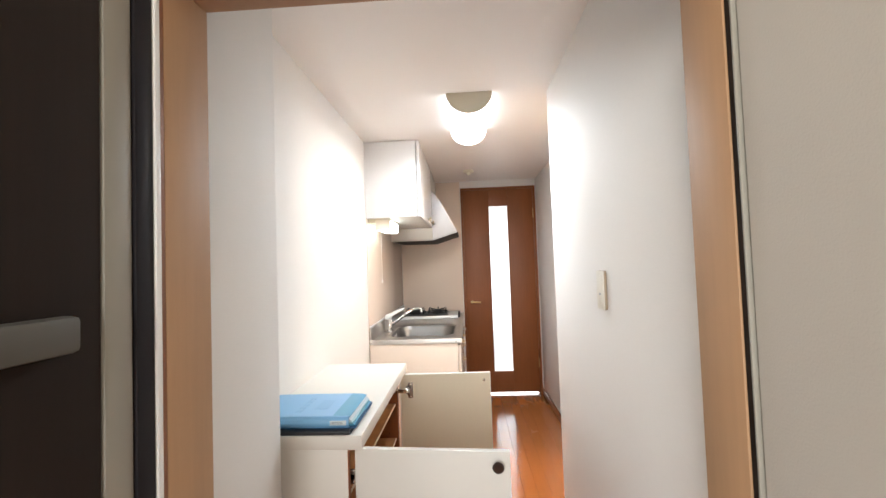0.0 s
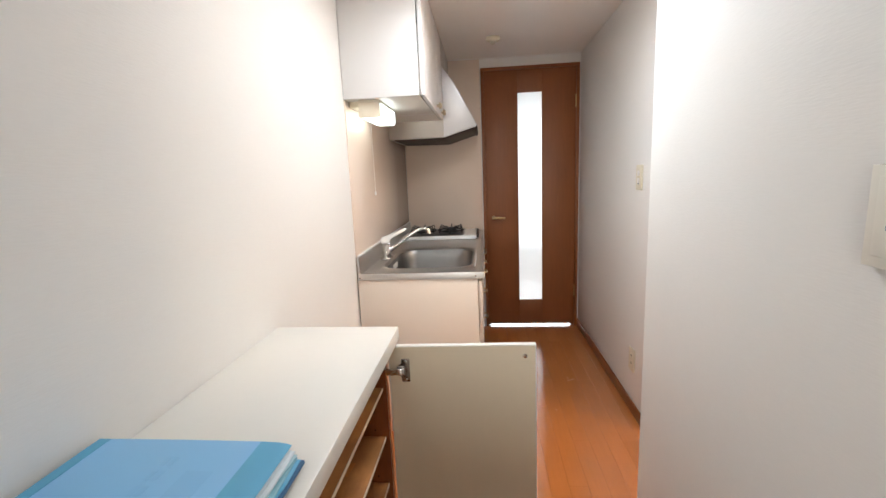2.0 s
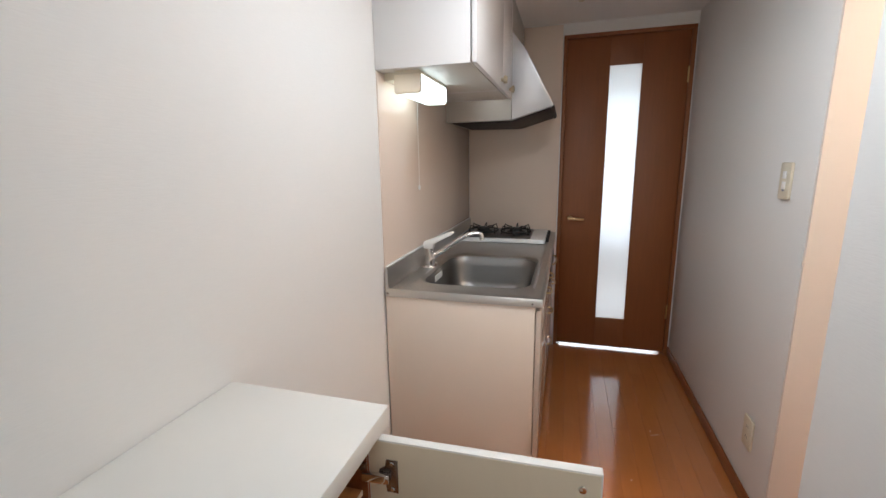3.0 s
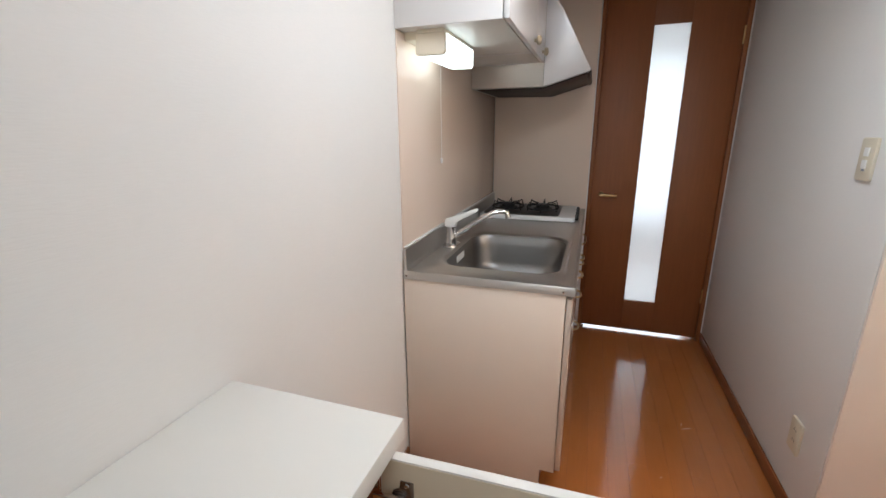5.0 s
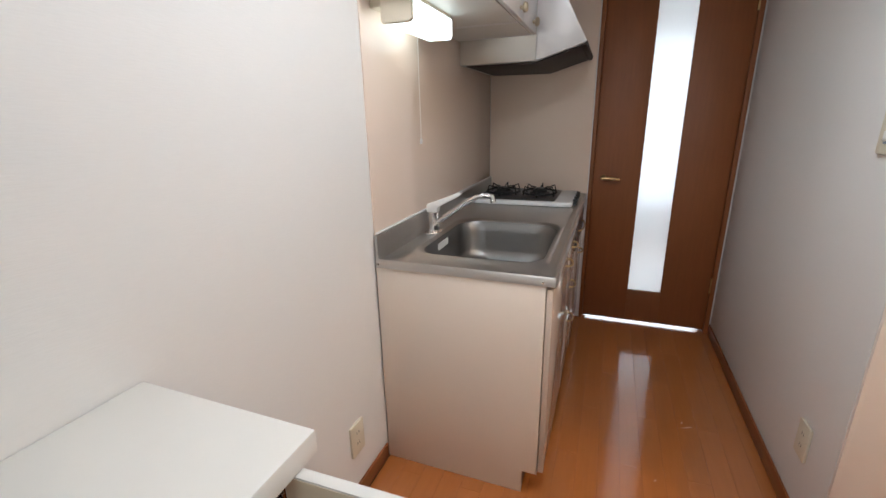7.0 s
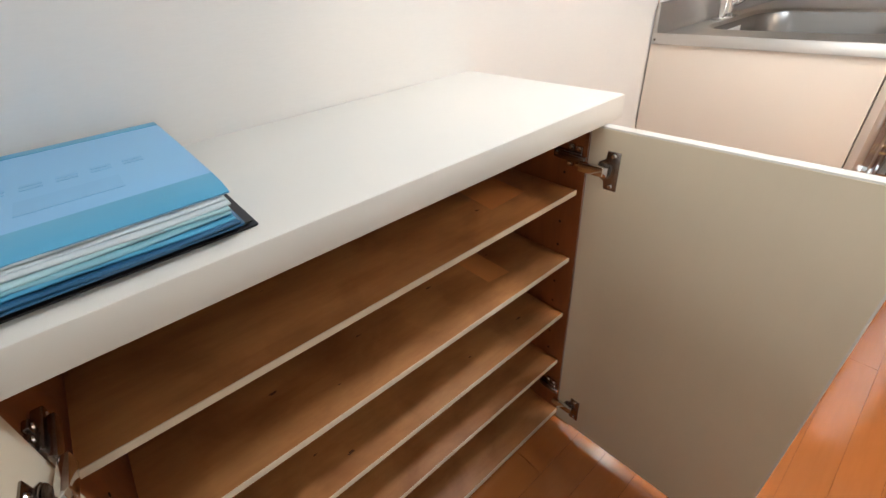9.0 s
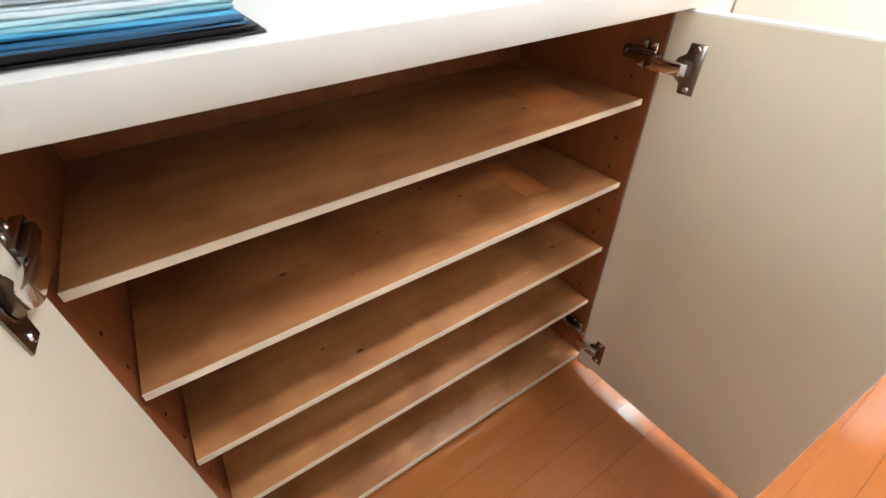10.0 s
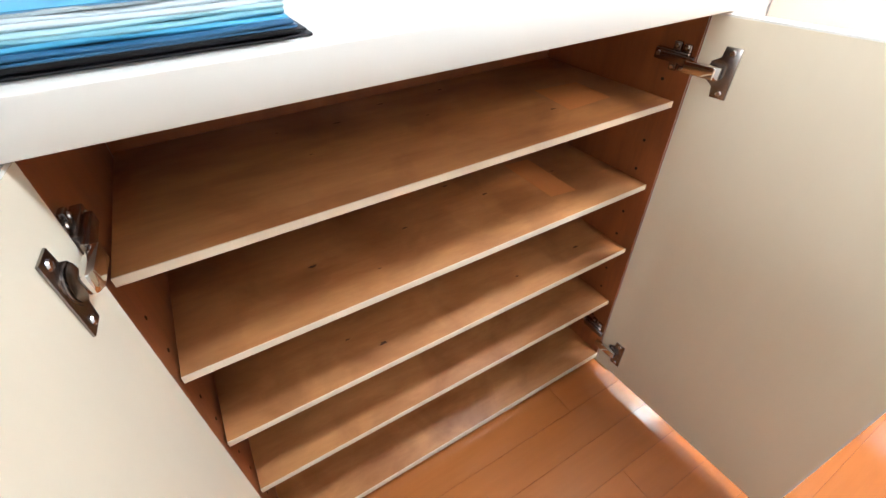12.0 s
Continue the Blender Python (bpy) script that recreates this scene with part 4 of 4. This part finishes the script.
strip = thing("strip_light", (-0.41, 3.05, 1.598), "lit strip light with a pull cord under the wall cabinet", "lamp")
part("housing", prism([(-0.452, 1.527), (-0.447, 1.522), (-0.365, 1.522), (-0.355, 1.530), (-0.355, 1.586), (-0.452, 1.586)], "y", 2.856, 2.876, 0.002), CAPPLASTIC, strip, "cream end cap")
part("mount", box(-0.500, -0.453, 2.880, 3.24, 1.572, 1.599, 0.003), CREAMPLASTIC, strip, "cream mounting base")
part("top_plate", box(-0.450, -0.358, 2.858, 3.208, 1.5865, 1.5985, 0.001), CREAMPLASTIC, strip, "cream mounting plate")
part("diffuser", loft([[(x, y, w) for x, w in ((-0.451, 1.530), (-0.445, 1.523), (-0.370, 1.521), (-0.360, 1.5235), (-0.3555, 1.533), (-0.3555, 1.586), (-0.451, 1.586))]
                       for y in (2.877, 3.200)], cap_last=True, cap_first=True), TUBEGLOW, strip, "glowing white diffuser")
part("end_rim", prism([(-0.451, 1.530), (-0.445, 1.5225), (-0.370, 1.5205), (-0.360, 1.523), (-0.355, 1.533), (-0.355, 1.586), (-0.451, 1.586)], "y", 3.2005, 3.208, 0.001), CAPPLASTIC, strip, "cream end cap")
cord = part("pull_cord", tube([(-0.480, 3.18, 1.546), (-0.481, 3.18, 1.40), (-0.480, 3.181, 1.28), (-0.480, 3.18, 1.18)], 0.0012, 6), WHITEPLASTIC, strip)
part("bead", lathe([(0.002, 0.0), (0.005, 0.004), (0.005, 0.018), (0.002, 0.022)], (-0.480, 3.18, 1.160), "z", 10), WHITEPLASTIC, cord)

# ---- ceiling fittings ----
def half_round(y, w, h, z=CEIL, n=16):
    return [(0.182 + w * math.cos(math.pi * k / n), y, z - 0.002 - h * math.sin(math.pi * k / n)) for k in range(n + 1)]


light = thing("ceiling_light", (0.182, 2.37, CEIL), "half-round ceiling light, lit, with beige end caps", "lamp")
part("diffuser", loft([half_round(2.110, 0.108, 0.096), half_round(2.66, 0.108, 0.096)], cap_last=True, cap_first=True), LAMPGLOW, light, "glowing opal diffuser")
part("end_cap", loft([half_round(2.092, 0.108, 0.094), half_round(2.094, 0.111, 0.098), half_round(2.108, 0.111, 0.098)], cap_last=True, cap_first=True), CREAMPLASTIC, light, "beige end cap")
part("end_cap", loft([half_round(2.662, 0.111, 0.098), half_round(2.676, 0.111, 0.098), half_round(2.678, 0.108, 0.094)], cap_last=True, cap_first=True), CREAMPLASTIC, light, "beige end cap")
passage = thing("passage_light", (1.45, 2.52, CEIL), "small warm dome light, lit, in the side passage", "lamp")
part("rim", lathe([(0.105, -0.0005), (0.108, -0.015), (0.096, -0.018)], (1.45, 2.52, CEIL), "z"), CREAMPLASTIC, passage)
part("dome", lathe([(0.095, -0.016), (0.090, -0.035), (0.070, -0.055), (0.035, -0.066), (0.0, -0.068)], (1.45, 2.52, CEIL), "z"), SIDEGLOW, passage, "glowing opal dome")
smoke = thing("smoke_detector", (0.186, 3.81, CEIL), "small round cream smoke detector on the ceiling", "smoke detector")
part("body", lathe([(0.045, -0.0005), (0.046, -0.012), (0.040, -0.020), (0.026, -0.024), (0.0, -0.025)], (0.186, 3.81, CEIL), "z"), CREAMPLASTIC, smoke)
part("sensor", lathe([(0.016, -0.024), (0.016, -0.036), (0.012, -0.040), (0.0, -0.041)], (0.186, 3.81, CEIL), "z", 16), CREAMPLASTIC, smoke)

# ---- switches and sockets ----
def wall_plate(name, x, s, y, z, w, h, label, category, keys, base=CREAMPLASTIC):
    """A plate on a wall that faces s along x; keys are small blocks (y, z, half width, half height, colour)."""
    p = thing(name, (x, y, z), label, category)
    out = [(y + a, z + b) for a, b in rounded(-w / 2, w / 2, -h / 2, h / 2, 0.006, 3)]
    part("plate", prism(out, "x", min(x + s * 0.0005, x + s * 0.009), max(x + s * 0.0005, x + s * 0.009), 0.002), base, p)
    for nm, dy, dz, a, b, m, deep in keys:
        part(nm, box(min(x + s * 0.0085, x + s * deep), max(x + s * 0.0085, x + s * deep), y + dy - a, y + dy + a, z + dz - b, z + dz + b, 0.0008), m, p)


wall_plate("light_switch", NEAR_R, -1, 1.411, 1.184, 0.066, 0.118, "cream single light switch on the white wall", "switch",
           (("cover", 0, 0.0, 0.0325, 0.0585, CAPPLATE, 0.0115), ("rocker", 0, 0.0, 0.021, 0.046, CAPPLATE, 0.0125), ("indicator", 0, -0.012, 0.006, 0.003, GREYINK, 0.0129)), SHADEDSIDE)
wall_plate("light_switch", FAR_R, -1, 3.018, 1.203, 0.072, 0.118, "cream switch plate with two small rockers", "switch",
           (("rocker", 0, 0.020, 0.011, 0.012, WHITEPLASTIC, 0.012), ("rocker", 0, -0.014, 0.011, 0.012, WHITEPLASTIC, 0.012), ("indicator", 0, -0.030, 0.006, 0.003, GREYINK, 0.0115)))
wall_plate("wall_socket", FAR_R, -1, 3.030, 0.280, 0.074, 0.118, "cream wall socket low on the white wall", "socket",
           (("slot", -0.006, 0.022, 0.001, 0.005, PIN, 0.0097), ("slot", 0.006, 0.022, 0.001, 0.005, PIN, 0.0097), ("slot", -0.006, -0.018, 0.001, 0.005, PIN, 0.0097), ("slot", 0.006, -0.018, 0.001, 0.005, PIN, 0.0097)))
wall_plate("wall_socket", LEFT, 1, 2.615, 0.240, 0.074, 0.118, "cream wall socket between cabinet and kitchen", "socket",
           (("slot", -0.006, 0.022, 0.001, 0.005, PIN, 0.0097), ("slot", 0.006, 0.022, 0.001, 0.005, PIN, 0.0097), ("slot", -0.006, -0.018, 0.001, 0.005, PIN, 0.0097), ("slot", 0.006, -0.018, 0.001, 0.005, PIN, 0.0097)))

# ---- floor: a base with separate boards along the hall ----
floor = structure("floor", box(-0.66, 1.9, GATE0, END, -0.05, -0.006), SUBFLOOR, "glossy orange-brown wooden strip floor", "floor")
W, L = 0.0757, 0.909
plank_mesh = {}


def plank(x, y0, y1):
    key = round(y1 - y0, 4)
    if key not in plank_mesh:
        plank_mesh[key] = mesh_from("floorboard", box(-W / 2 + 0.0002, W / 2 - 0.0002, 0.0002, key - 0.0002, -0.0058, 0.0, 0.0004, segments=1), FLOORWOOD)
    ob = new("floorboard", plank_mesh[key])
    ob.parent = floor
    ob.location = (x, y0, 0.0)


for i in range(-7, 24):
    x = -0.0035 + i * W
    y = GATE1 - 0.065 - (L / 3) * ((i * 2) % 3) - 0.05
    while y < END:
        a, b = max(y, GATE0 + 0.0), min(y + L, END - 0.001)
        if b - a > 0.02 and (x < 0.86 or (b > 2.0 and a < 2.95)) and x > -0.50:
            plank(x, a, b)
        y += L

# a few pale scuffs on the glossy boards
SCUFF = material("pale_scuff", (0.62, 0.36, 0.22), 0.6, vary=0.1)
for k, (sx, sy, sl, sa) in enumerate(((0.60, 3.36, 0.050, 25), (0.585, 3.385, 0.020, 70), (0.47, 3.60, 0.008, 10), (0.455, 3.02, 0.012, 40))):
    mark = prism([(-sl / 2, 0.0), (-sl / 6, 0.0016), (sl / 3, 0.0022), (sl / 2, 0.0), (sl / 4, -0.0018), (-sl / 4, -0.001)], "z", 0.0001, 0.0005)
    bmesh.ops.rotate(mark, verts=mark.verts, cent=(0, 0, 0), matrix=Matrix.Rotation(radians(sa), 3, "Z"))
    bmesh.ops.translate(mark, verts=mark.verts, vec=(sx, sy, 0))
    part("scuff", mark, SCUFF, floor, "pale scuff mark")
